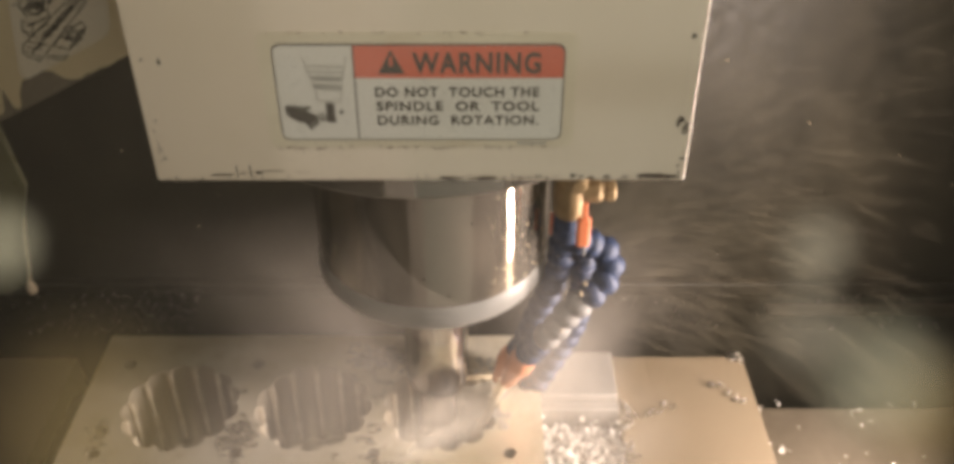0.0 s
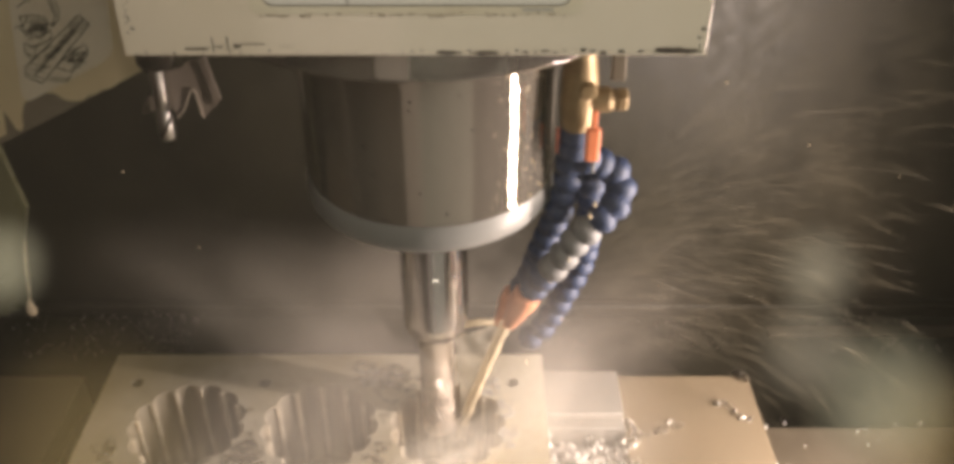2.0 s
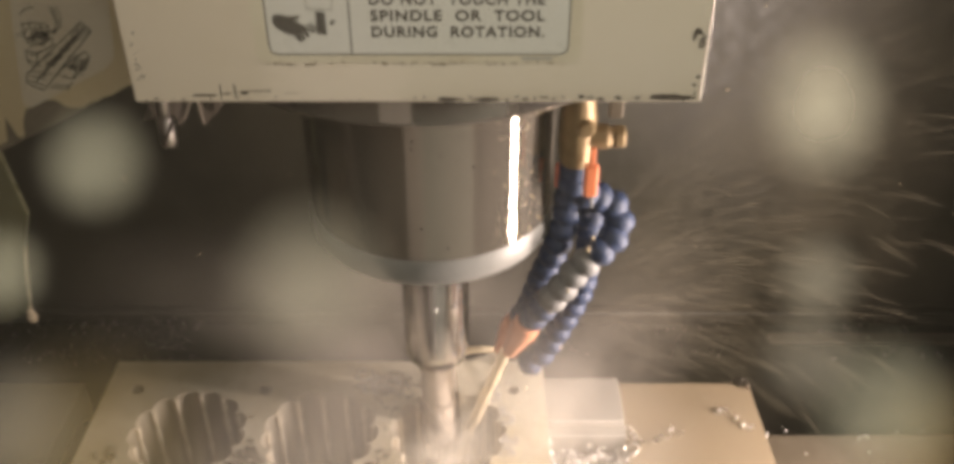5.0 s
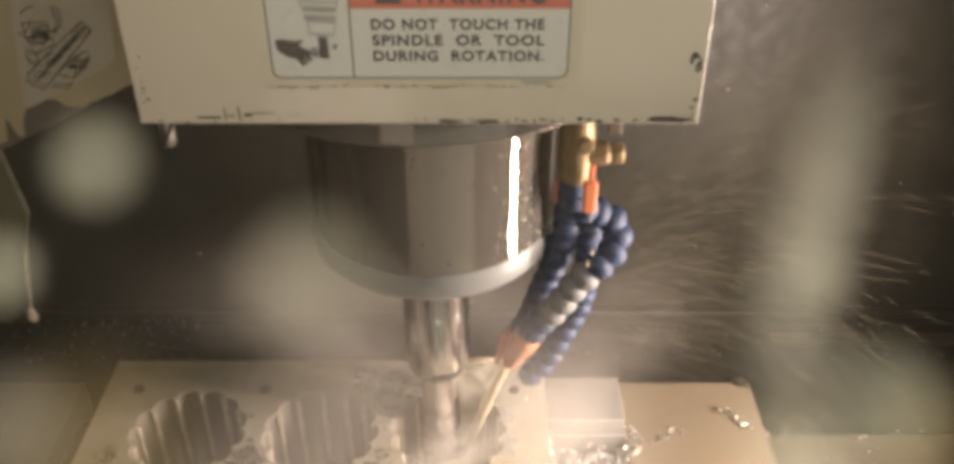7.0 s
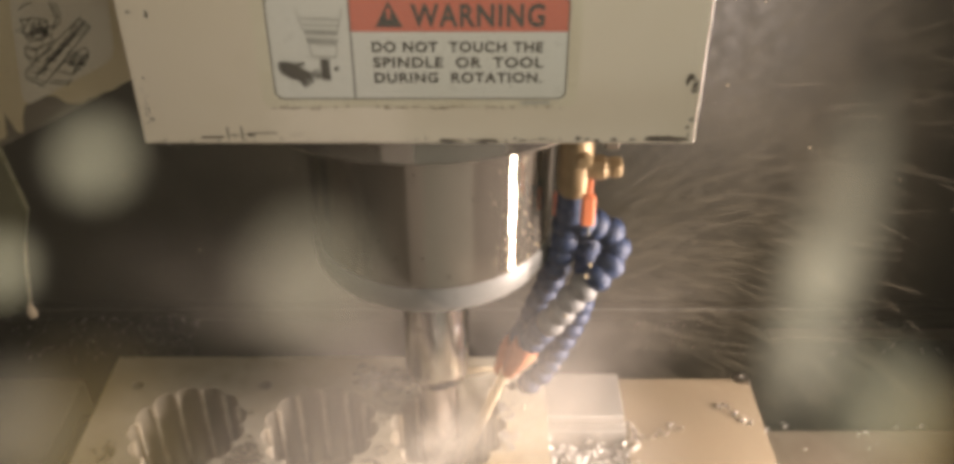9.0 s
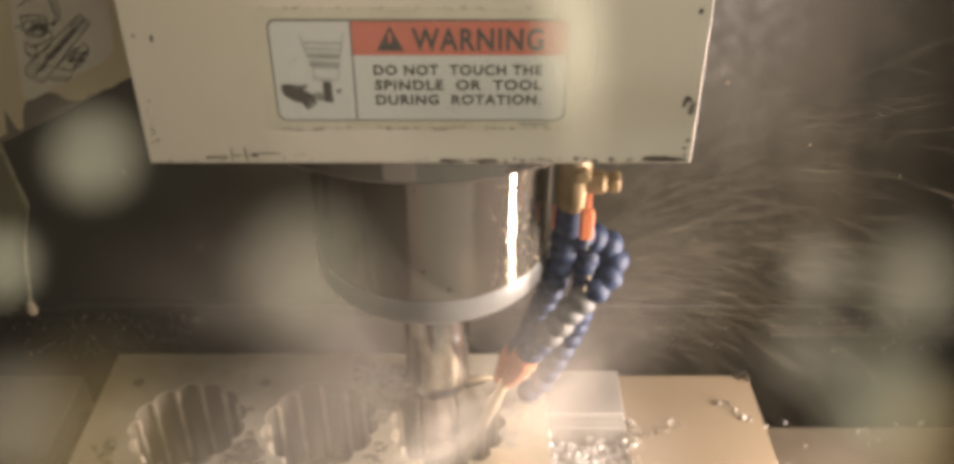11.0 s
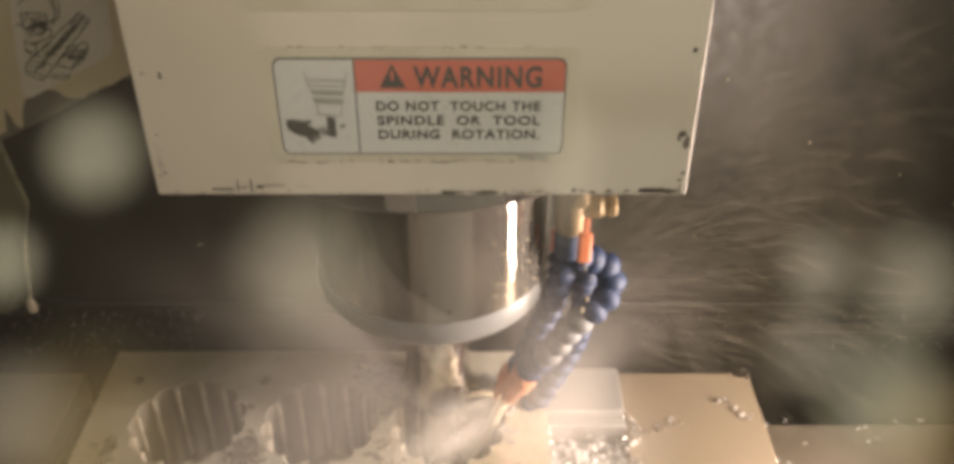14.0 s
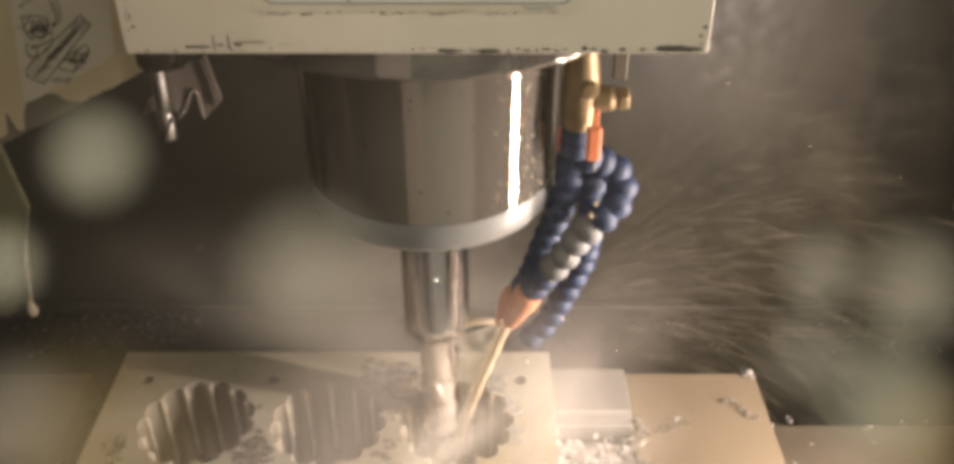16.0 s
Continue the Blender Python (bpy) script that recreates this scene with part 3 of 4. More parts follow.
    part("valve_port", turned([(0, 0), (0.0068, 0), (0.0072, 0.006), (0.0072, 0.0125), (0.0062, 0.0135), (0.0060, 0.0150), (0.0058, 0.0160), (0.0058, 0.0185), (0.0062, 0.0190), (0.0062, 0.0215), (0.0052, 0.0225), (0, 0.0225)], 16, m=pose(vx + 0.004, vy - 0.002, -0.0690, 0, 90, 0)), M_BRASS, valve, smooth=True)
    part("port_nut", turned([(0, 0), (0.0066, 0), (0.0070, 0.0008), (0.0070, 0.0042), (0.0066, 0.005), (0, 0.005)], 6, m=pose(vx + 0.0205, vy - 0.002, -0.0690, 0, 90, 0)), M_BRASS, valve)
    part("cast_boss", turned([(0, 0), (0.0052, 0), (0.0050, 0.003), (0.0040, 0.0048), (0, 0.0052)], 20, m=pose(vx + 0.0035, vy - 0.0085, -0.0600, 90, 0, 0)), M_BRASS, valve, smooth=True)
    lever = part("valve_lever", box(0.0848, 0.0930, -0.0520, -0.0470, -0.1010, -0.0805, 0.0018), M_ORANGE, valve, "orange plastic lever")
    part("lever_tab", box(0.0872, 0.0908, -0.0505, -0.0485, -0.0810, -0.0700, 0.0006), M_ORANGE, lever)
    part("lever_pin", tube([(0.0900, -0.0495, -0.1005), (0.0903, -0.0495, -0.1085)], [0.0012, 0.0009], 8), M_GREY, lever)
    part("outlet_collar", turned([(0, 0), (0.0088, 0), (0.0092, -0.0015), (0.0092, -0.0060), (0.0084, -0.0070), (0.0084, -0.0080), (0.0094, -0.0090), (0.0096, -0.0160), (0.0088, -0.0175), (0, -0.0175)], 24, m=pose(vx, vy, -0.0870)), M_BLUE, head, "dark blue plastic collar", True)
    part("red_tab", box(0.0705, 0.0735, -0.0330, -0.0290, -0.1060, -0.0905, 0.001), M_RED, head, "small red plastic tab")
    part("bracket", box(0.0990, 0.1070, -0.030, -0.026, -0.062, -0.003, 0.0008), M_TABLE, head, "worn steel bracket")
    bead_hose("front_hose", [(0.0850, -0.035, -0.1060), (0.0940, -0.030, -0.1130), (0.1050, -0.028, -0.1190), (0.1101, -0.030, -0.1281), (0.1087, -0.035, -0.1365), (0.0998, -0.042, -0.1434), (0.0857, -0.044, -0.1573), (0.0753, -0.044, -0.1743), (0.0635, -0.040, -0.1927), (0.0586, -0.036, -0.2040)],
              head, 0.0112, 0.0096, 0.42, 0.76)
    bead_hose("side_hose", [(0.0795, -0.030, -0.1090), (0.0785, -0.028, -0.1309), (0.0740, -0.025, -0.1535), (0.0665, -0.020, -0.1812), (0.0596, -0.016, -0.2079), (0.0530, -0.013, -0.2235)], head, 0.0112, 0.0090)
    bead_hose("rear_hose", [(0.0900, -0.018, -0.1120), (0.0945, -0.014, -0.1330), (0.0970, -0.009, -0.1600), (0.0967, -0.005, -0.1828), (0.0946, 0.0, -0.2077), (0.0854, 0.0, -0.2325), (0.0757, 0.0, -0.2554), (0.0675, 0.0, -0.2690), (0.0580, 0.0, -0.2762)], head, 0.0112, 0.0090)
    drip = None
    for x, y, z, r in ((0.1060, -0.043, -0.1480, 0.0016), (0.0985, -0.050, -0.1440, 0.0012), (0.0905, -0.052, -0.1360, 0.0014), (0.0930, -0.050, -0.1290, 0.0013), (0.0800, -0.053, -0.1660, 0.0011), (0.0700, -0.050, -0.1840, 0.0012), (0.0600, -0.012, -0.2850, 0.0016), (0.0830, -0.010, -0.2480, 0.0011)):
        if drip is None:
            drip = part("hanging_drop", turned([(0, -2.4), (0.8, -2.0), (1.0, -1.2), (0.7, 0.2), (0.35, 1.4), (0, 2.4)], 10), M_COOLANT, head, "milky drop hanging from a hose", True)
            ob = drip
        else:
            ob = new("hanging_drop", drip.data)
            ob.parent = head
        ob.matrix_basis = Matrix.Translation((x, y, z)) @ Matrix.Diagonal((0.75 * r, 0.75 * r, 0.75 * r, 1))
    nozzle(head, (0.0579, -0.036, -0.2050), (0.0463, -0.028, -0.2371))
    nozzle(head, (0.0519, -0.012, -0.2248), (0.0415, -0.010, -0.2526))
    # what pours out of the nozzles
    line = curve_points([at(*p) for p in [(0.0474, -0.0352, -0.2338), (0.0349, -0.024, -0.2828), (0.0221, -0.015, -0.333), (0.0150, -0.013, -0.3643)]], 10)
    part("coolant_jet", tube(line, [0.0039 + 0.0004 * math.sin(i * 1.3) for i in range(len(line))], 14), M_COOLANT, head, "pale milky jet of coolant", True)
    line = curve_points([at(*p) for p in [(0.0440, -0.012, -0.2530), (0.0265, -0.012, -0.2530), (0.0140, -0.010, -0.2590)]], 10)
    part("coolant_jet", tube(line, [0.0022 + 0.0003 * i / 10 for i in range(len(line))], 12), M_COOLANT, head, "pale milky jet of coolant", True)
    bm = bmesh.new()
    fan = []
    for i in range(9):
        f = i / 8
        a = Vector((0.0432, -0.016, -0.2525)).lerp(Vector((0.0400, -0.018, -0.262)), f) + D
        b = Vector((0.0130, -0.014, -0.262)).lerp(Vector((0.0165, -0.016, -0.345)), f) + D
        fan.append([bm.verts.new(a.lerp(b, k / 8) + Vector((0, 0.0012 * math.sin(7 * f + k), 0))) for k in range(9)])
    for r, s in zip(fan, fan[1:]):
        for k in range(8):
            bm.faces.new((r[k], r[k + 1], s[k + 1], s[k]))
    bmesh.ops.solidify(bm, geom=bm.faces[:], thickness=0.0008)
    part("coolant_fan", bm, M_SHEET, head, "thin milky sheet of coolant", True)
    return head, holder, X


# ---- the table and what is clamped on it ----
def scalloped(cx, cy, lobes, start, reach=0.0312, r=0.0113, span=None):
    """The outline that a cutter of radius r leaves, plunged round a circle."""
    pts = []
    n = lobes * 14
    for i in range(n):
        a = 2 * math.pi * i / n
        best = 0
        for k in range(lobes):
            d = a - start - 2 * math.pi * k / lobes
            s = r * r - (reach * math.sin(d)) ** 2
            if s > 0 and math.cos(d) > 0:
                best = max(best, reach * math.cos(d) + math.sqrt(s))
        pts.append((cx + best * math.cos(a), cy + best * math.sin(a)))
    return pts


def workpiece():
    bm = bmesh.new()
    x0, x1, y0, y1 = -0.2605, 0.0755, -0.105, 0.0532
    loops = [[(x0, y0), (x1, y0), (x1, y1), (x0, y1)]]
    for i, cx in enumerate((-0.187, -0.0905, 0.003)):
        loops.append(scalloped(cx, -0.0225, 13, 0.35 + 0.11 * i))
    for hx in (-0.2360, -0.1385, -0.0430, 0.0513):
        for hy in (-0.0665, 0.0212):
            loops.append([(hx + 0.0047 * math.cos(2 * math.pi * i / 24), hy + 0.0047 * math.sin(2 * math.pi * i / 24)) for i in range(24)])
    depth = -0.0795
    edges, tops = [], []
    for lp in loops:
        vs = [bm.verts.new((x, y, 0)) for x, y in lp]
        tops.append(vs)
        edges += [bm.edges.new((vs[i], vs[(i + 1) % len(vs)])) for i in range(len(vs))]
    bmesh.ops.triangle_fill(bm, use_beauty=True, use_dissolve=False, edges=edges)
    for n, vs in enumerate(tops):
        low = [bm.verts.new((v.co.x, v.co.y, depth)) for v in vs]
        for i in range(len(vs)):
            j = (i + 1) % len(vs)
            bm.faces.new((vs[i], vs[j], low[j], low[i]))
        if n:
            bm.faces.new(low)
    ob = part("workpiece_block", bm, M_ALU)
    ob.data.materials.append(M_MILLED)
    for p in ob.data.polygons:
        inner = abs(p.normal.z) < 0.3 and p.area < 0.001
        p.use_smooth, p.material_index = inner, 1 if inner or p.center.z < -0.01 else 0
    ob.data.set_sharp_from_angle(angle=radians(28))
    # Raised ridges are coloured paler than the wall to paint their highlights.
    ridge = None
    for n, cx in enumerate((-0.187, -0.0905, 0.003)):
        for k in range(13):
            a = 0.35 + 0.11 * n + 2 * math.pi * (k + 0.5) / 13
            d = math.pi / 13
            r = 0.0312 * math.cos(d) + math.sqrt(0.0113 ** 2 - (0.0312 * math.sin(d)) ** 2) - 0.0006
            if ridge is None:
                ridge = part("ridge", tube([(0, 0, -0.0015 - 0.0078 * i) for i in range(10)], [0.0017 + 0.0005 * math.sin(2.1 * i) for i in range(10)], 6), M_RIDGE_GLINT, ob, "burred ridge in a pocket wall, its highlight painted pale")
                rb = ridge
            else:
                rb = new("ridge", ridge.data)
                rb.parent = ob
            rb.matrix_basis = pose(cx + r * math.cos(a), -0.0225 + r * math.sin(a), 0, 0, 0, 40 * k)
    tagged(ob, "wet aluminium block with three scalloped milled pockets and drilled holes", "workpiece")
    return ob


def chip_mesh(rng, n, place, size):
    """Curled bright shavings."""
    bm = bmesh.new()
    for _ in range(n):
        p, s = Vector(place(rng)), rng.uniform(*size)
        m = Matrix.Translation(p) @ Euler((rng.uniform(0, 6.28), rng.uniform(0, 6.28), rng.uniform(0, 6.28))).to_matrix().to_4x4()
        turn, k, w = rng.uniform(1.5, 4.5), 6, s * rng.uniform(0.3, 0.7)
        prev = None
        for i in range(k + 1):
            a = turn * i / k
            r = s * (0.5 + 0.12 * i / k)
            q = [bm.verts.new(m @ Vector((r * math.cos(a), r * math.sin(a), z + 0.25 * s * i / k))) for z in (-w / 2, w / 2)]
            if prev:
                bm.faces.new((prev[0], prev[1], q[1], q[0]))
            prev = q
    bmesh.ops.solidify(bm, geom=bm.faces[:], thickness=0.00025)
    return bm


def table_things():
    rng = random.Random(9)
    made = []
    top = -0.0800
    table = part("machine_table", box(-0.70, 0.60, -0.20, 0.0515, -0.16, top, 0.002), M_TABLE)
    for y in (-0.14, -0.05):
        part("slot_rim", box(-0.69, 0.59, y - 0.012, y + 0.012, top - 0.001, top + 0.0015, 0.0008), M_DARK, table)
    tagged(table, "oily cast iron machine table with slots", "machine table")
    made.append(table)
    made.append(workpiece())
    right = part("side_plate", box(0.138, 0.2477, -0.16, 0.0660, top, -0.035, 0.0012), M_PLATE)
    made.append(tagged(right, "tan coolant-stained flat plate with a few metal chips on it", "plate"))
    left = part("side_plate", box(-0.56, -0.3005, -0.16, 0.0660, top, -0.035, 0.0012), M_PLATE)
    made.append(tagged(left, "tan coolant-stained flat plate beside the block", "plate"))
    rest = part("clamp_bar", box(-0.2990, -0.2615, -0.15, 0.040, top, -0.050, 0.003), M_DARK)
    made.append(tagged(rest, "dark oily steel clamp bar between plate and block", "clamp"))
    bar = part("stepped_bar", box(0.0765, 0.1370, 0.0080, 0.0560, top, -0.020, 0.0012), M_ALU_GREY)
    part("step", box(0.0765, 0.1370, -0.0010, 0.0078, top, -0.0265, 0.001), M_ALU_GREY, bar)
    part("step", box(0.0765, 0.1370, -0.16, -0.0012, top, -0.048, 0.001), M_ALU_GREY, bar)
    made.append(tagged(bar, "grey stepped aluminium bar beside the block", "fixture bar"))
    heap = part("chip_heap", chip_mesh(rng, 900, lambda r: (r.uniform(0.078, 0.139), r.uniform(-0.10, -0.004), -0.048 + abs(r.gauss(0.004, 0.005))), (0.002, 0.006)), M_CHIPS)
    made.append(tagged(heap, "heap of bright wet aluminium chips on the bar", "metal chips", kind="stuff"))
    edge = part("chip_row", chip_mesh(rng, 90, lambda r: (r.uniform(0.134, 0.146), r.uniform(-0.06, 0.014), -0.034 + abs(r.gauss(0.001, 0.002))), (0.002, 0.005)), M_CHIPS_LOOSE)
    made.append(tagged(edge, "row of wet aluminium chips along the plate's edge", "metal chips", kind="stuff"))
    for pts in ([(0.142, -0.004), (0.152, 0.001), (0.163, 0.000), (0.173, 0.006), (0.185, 0.012)], [(0.2120, 0.030), (0.2190, 0.033), (0.2250, 0.027), (0.2300, 0.020), (0.2360, 0.015), (0.2400, 0.012)], [(0.2330, 0.0645), (0.2380, 0.0630), (0.2425, 0.0610), (0.2465, 0.0580)]):
        for (xa, ya), (xb, yb) in zip(pts, pts[1:]):
            curl = part("metal_chip", chip_mesh(rng, 4, lambda r: (xa + (xb - xa) * r.random(), ya + (yb - ya) * r.random() , -0.0335 + abs(r.gauss(0, 0.001))), (0.0020, 0.0046)), M_CHIPS_LOOSE)
            made.append(tagged(curl, "curled bright wet metal chip lying on the plate", "metal chip", "chips on the plate"))
    curl = part("metal_chip", chip_mesh(rng, 5, lambda r: (r.uniform(0.2370, 0.2450), r.uniform(0.0600, 0.0650), -0.0325 + abs(r.gauss(0, 0.0010))), (0.0042, 0.0062)), M_CHIPS_DULL)
    made.append(tagged(curl, "large curled wet metal chip on the plate's corner", "metal chip", "chips on the plate"))
    low = part("table_chips", chip_mesh(rng, 70, lambda r: (r.uniform(0.25, 0.55), r.uniform(-0.12, 0.058), top + abs(r.gauss(0.0015, 0.0015))), (0.0015, 0.005)), M_CHIPS)
    made.append(tagged(low, "scattered metal chips on the table", "metal chips", kind="stuff"))
    # coolant lying on the block in broken films
    bm = bmesh.new()
    for cx, cy, s in ((-0.045, 0.030, 0.016), (-0.060, 0.036, 0.010), (-0.030, 0.024, 0.011), (-0.139, -0.044, 0.010), (-0.142, -0.058, 0.014), (-0.045, -0.050, 0.012), (-0.238, -0.050, 0.007)):
        for _ in range(9):
            x, y, r = cx + rng.gauss(0, s * 0.5), cy + rng.gauss(0, s * 0.4), s * rng.uniform(0.12, 0.34)
            if y > 0.05 or any((x - c) ** 2 + (y + 0.0225) ** 2 < (0.0430 + r) ** 2 for c in (-0.187, -0.0905, 0.003)):
                continue
            k = 14
            ph = rng.random() * 6
            mk = [(r * (1 + 0.3 * math.sin(2 * math.pi * i / k * 2 + ph) + 0.12 * math.sin(2 * math.pi * i / k * 5 + ph))) for i in range(k)]
            o = [bm.verts.new((x + q * math.cos(2 * math.pi * i / k), y + 0.7 * q * math.sin(2 * math.pi * i / k), 0.0002)) for i, q in enumerate(mk)]
            c = [bm.verts.new((x + 0.75 * q * math.cos(2 * math.pi * i / k), y + 0.52 * q * math.sin(2 * math.pi * i / k), 0.0011)) for i, q in enumerate(mk)]
            for i in range(k):
                bm.faces.new((o[i], o[(i + 1) % k], c[(i + 1) % k], c[i]))
            bm.faces.new(c)
    for cx, cy, sx, sy, n in ((-0.1385, -0.048, 0.005, 0.012, 46), (-0.047, 0.025, 0.011, 0.007, 70), (-0.044, -0.02, 0.004, 0.026, 14), (-0.236, -0.05, 0.003, 0.010, 16), (-0.04, -0.07, 0.02, 0.010, 20)):
        for _ in range(n):
            x, y, r = cx + rng.gauss(0, sx), cy + rng.gauss(0, sy), rng.uniform(0.0012, 0.0036)
            if y > 0.048 or y < -0.1 or any((x - c) ** 2 + (y + 0.0225) ** 2 < (0.0425 + r) ** 2 for c in (-0.187, -0.0905, 0.003)):
                continue
            k, ph, lift = 12, rng.random() * 6, rng.uniform(0.0003, 0.0009)
            edge = [r * (1 + 0.25 * math.sin(2 * math.pi * i / k * 2 + ph)) for i in range(k)]
            rings = [[bm.verts.new((x + f * q * math.cos(2 * math.pi * i / k), y + 0.75 * f * q * math.sin(2 * math.pi * i / k), z)) for i, q in enumerate(edge)] for f, z in ((1.0, 0.0002), (0.85, lift + 0.0004), (0.68, 0.0002))]
            for a, b in zip(rings, rings[1:]):
                for i in range(k):
                    bm.faces.new((a[i], a[(i + 1) % k], b[(i + 1) % k], b[i]))
    pud = part("coolant_puddles", bm, M_PUDDLE, smooth=True)
    made.append(tagged(pud, "broken wet films of coolant on the block", "coolant", kind="stuff"))
    # foam bubbles caught on the rim of the newest pocket and round one hole
    for fx, fy, sx, sy, n in ((0.0341, 0.0167, 0.0065, 0.009, 26), (0.0451, -0.007, 0.0065, 0.009, 26), (0.047, -0.036, 0.0065, 0.009, 26), (-0.05, 0.026, 0.015, 0.008, 40)):
        bm = bmesh.new()
        for _ in range(n):
            x, y, r = fx + rng.uniform(-sx, sx), fy + rng.uniform(-sy, sy), rng.uniform(0.0009, 0.0021)
            if (x - 0.003) ** 2 + (y + 0.0225) ** 2 < 0.0385 ** 2:
                continue
            k = 12
            rings = [[bm.verts.new((x + (r + d) * math.cos(2 * math.pi * i / k), y + (r + d) * math.sin(2 * math.pi * i / k), z)) for i in range(k)] for d, z in ((0.0003, 0.0002), (0.0001, 0.0008), (-0.0003, 0.0008), (-0.0005, 0.0002))]
            for a, b in zip(rings, rings[1:]):
                for i in range(k):
                    bm.faces.new((a[i], a[(i + 1) % k], b[(i + 1) % k], b[i]))
        made.append(tagged(part("coolant_foam", bm, M_FOAM, smooth=True), "cluster of pale foam bubbles on the wet block", "foam", kind="stuff"))
    return made


# ---- the tool changer at the side ----
def tool_changer():
    rng = random.Random(2)
    ch = part("tool_changer", slab([(-0.60, 0.02), (-0.3535, 0.146), (-0.3191, 0.1612), (-0.2228, 0.2097), (-0.1804, 0.2327), (-0.16, 0.27), (-0.15, 0.45), (-0.60, 0.45)], 0.121, 0.20), M_PEEL)
    tagged(ch, "tool changer cover with peeling cream paint and a picture label", "tool changer")
    rag = [(-0.3535, 0.1500), (-0.3250, 0.1640), (-0.3210, 0.1850), (-0.3175, 0.1746), (-0.3157, 0.1685), (-0.3125, 0.1672), (-0.3105, 0.1700), (-0.3090, 0.1800), (-0.3044, 0.1897), (-0.2960, 0.1952), (-0.2864, 0.1985), (-0.2810, 0.1985), (-0.2779, 0.1971), (-0.2740, 0.1935),
           (-0.2702, 0.1921), (-0.2640, 0.1918), (-0.2588, 0.1931), (-0.2560, 0.1960), (-0.2500, 0.1975), (-0.2440, 0.2010), (-0.2370, 0.2025), (-0.2300, 0.2070), (-0.2228, 0.2105), (-0.2150, 0.2150), (-0.2080, 0.2170), (-0.2000, 0.2235), (-0.1900, 0.2330), (-0.185, 0.26), (-0.18, 0.44), (-0.5, 0.44), (-0.5, 0.10)]
    part("paint_layer", slab(rag, 0.1195, 0.121), M_CREAM, ch, "cream paint with a ragged peeled edge")
    lab = part("picture_label", slab([(-0.2958, 0.2486), (-0.3014, 0.2116), (-0.3032, 0.1990), (-0.3025, 0.1945), (-0.2985, 0.1925), (-0.2941, 0.1946), (-0.2686, 0.2077), (-0.2387, 0.2229), (-0.2319, 0.2281), (-0.2290, 0.2350), (-0.2255, 0.2663), (-0.2222, 0.2918), (-0.2885, 0.2918)], 0.1185, 0.1195), M_FILM, ch, "yellowed label with a black line drawing of a machine")
    # the line drawing: a table on a slant, its slots, and the column behind
    bm = bmesh.new()
    Y = 0.1180

    def stroke(a, b, w=0.0007):
        a, b = Vector(a), Vector(b)
        n = (b - a).orthogonal().normalized() * w / 2
        slab([tuple(a + n), tuple(b + n), tuple(b - n), tuple(a - n)], Y, Y, bm)

    def at(u, v):
        x, y = u / 2.47, v / 2.47 - 5
        return (-0.2945 + (x - 25) * 0.00043 - (y - 40) * 0.000131, 0.2486 - (y - 40) * 0.000468)

    lines = ["110,300 180,332 365,92 320,58 110,265 110,300", "145,300 340,75", "190,228 300,112 312,120 205,236 190,228", "198,236 308,124", "120,270 190,286", "130,252 212,264", "118,290 186,312", "128,312 176,326",
             "280,104 332,128", "290,92 342,116", "300,82 350,104", "310,70 358,96", "240,256 262,232 345,172 362,190 360,216 302,284 240,270 240,256", "262,232 312,246 360,196", "312,246 302,284", "280,226 330,236", "300,212 345,206",
             "196,0 226,66 214,104 240,76 240,40 222,0", "206,0 232,60", "75,30 100,8 130,0", "80,68 120,60 180,64 196,90 188,130 150,146 112,140 96,110 120,60", "110,120 190,92", "112,140 130,100 176,96", "105,168 150,182 216,150 206,110", "105,168 108,206 150,222 216,176",
             "120,190 200,160", "150,182 150,222", "108,206 130,228 170,232", "205,318 280,326 298,300", "215,308 285,312", "88,60 96,110", "130,110 140,140", "160,70 170,130"]
    for line in lines:
        pts = [at(*map(float, q.split(","))) for q in line.split()]
        for a, b in zip(pts, pts[1:]):
            stroke(a, b, 0.0009)
    for _ in range(46):
        u, v = rng.gauss(152, 24), rng.gauss(118, 26)
        stroke(at(u, v), at(u + rng.uniform(8, 30), v + rng.uniform(-18, 8)), 0.0007)
    for _ in range(40):
        u, v = rng.gauss(308, 22), rng.gauss(232, 16)
        stroke(at(u, v), at(u + rng.uniform(6, 20), v + rng.uniform(-14, 2)), 0.0007)
    for _ in range(30):
        f = rng.random()
        u, v = 150 + 170 * f + rng.gauss(0, 12), 290 - 200 * f + rng.gauss(0, 10)
        stroke(at(u, v), at(u + rng.uniform(8, 22), v - rng.uniform(4, 22)), 0.0007)
    part("line_drawing", bm, M_INKSOFT, lab)
    # the cutter that hangs from it, in torn plastic
    cut = tagged(part("spare_end_mill", turned([(0, 0), (0.0046, 0), (0.0052, -0.002), (0.0052, -0.030), (0.0040, -0.033), (0.0058, -0.036), (0.0060, -0.056), (0.0052, -0.0580), (0, -0.0575)], 20), M_CARBIDE, smooth=True), "bright steel end mill hanging in the tool changer", "end mill")
    cut.matrix_basis = pose(-0.2000, 0.115, 0.2215, 0, 1.5, 0)
    part("flute", tube([(0.0056 * math.cos(2.2 * i / 12), -0.0056 * math.sin(2.2 * i / 12) - 0.0005, -0.034 - 0.0019 * i) for i in range(13)], [0.0012] * 13, 8), M_CHIP_SHADE, cut, smooth=True)
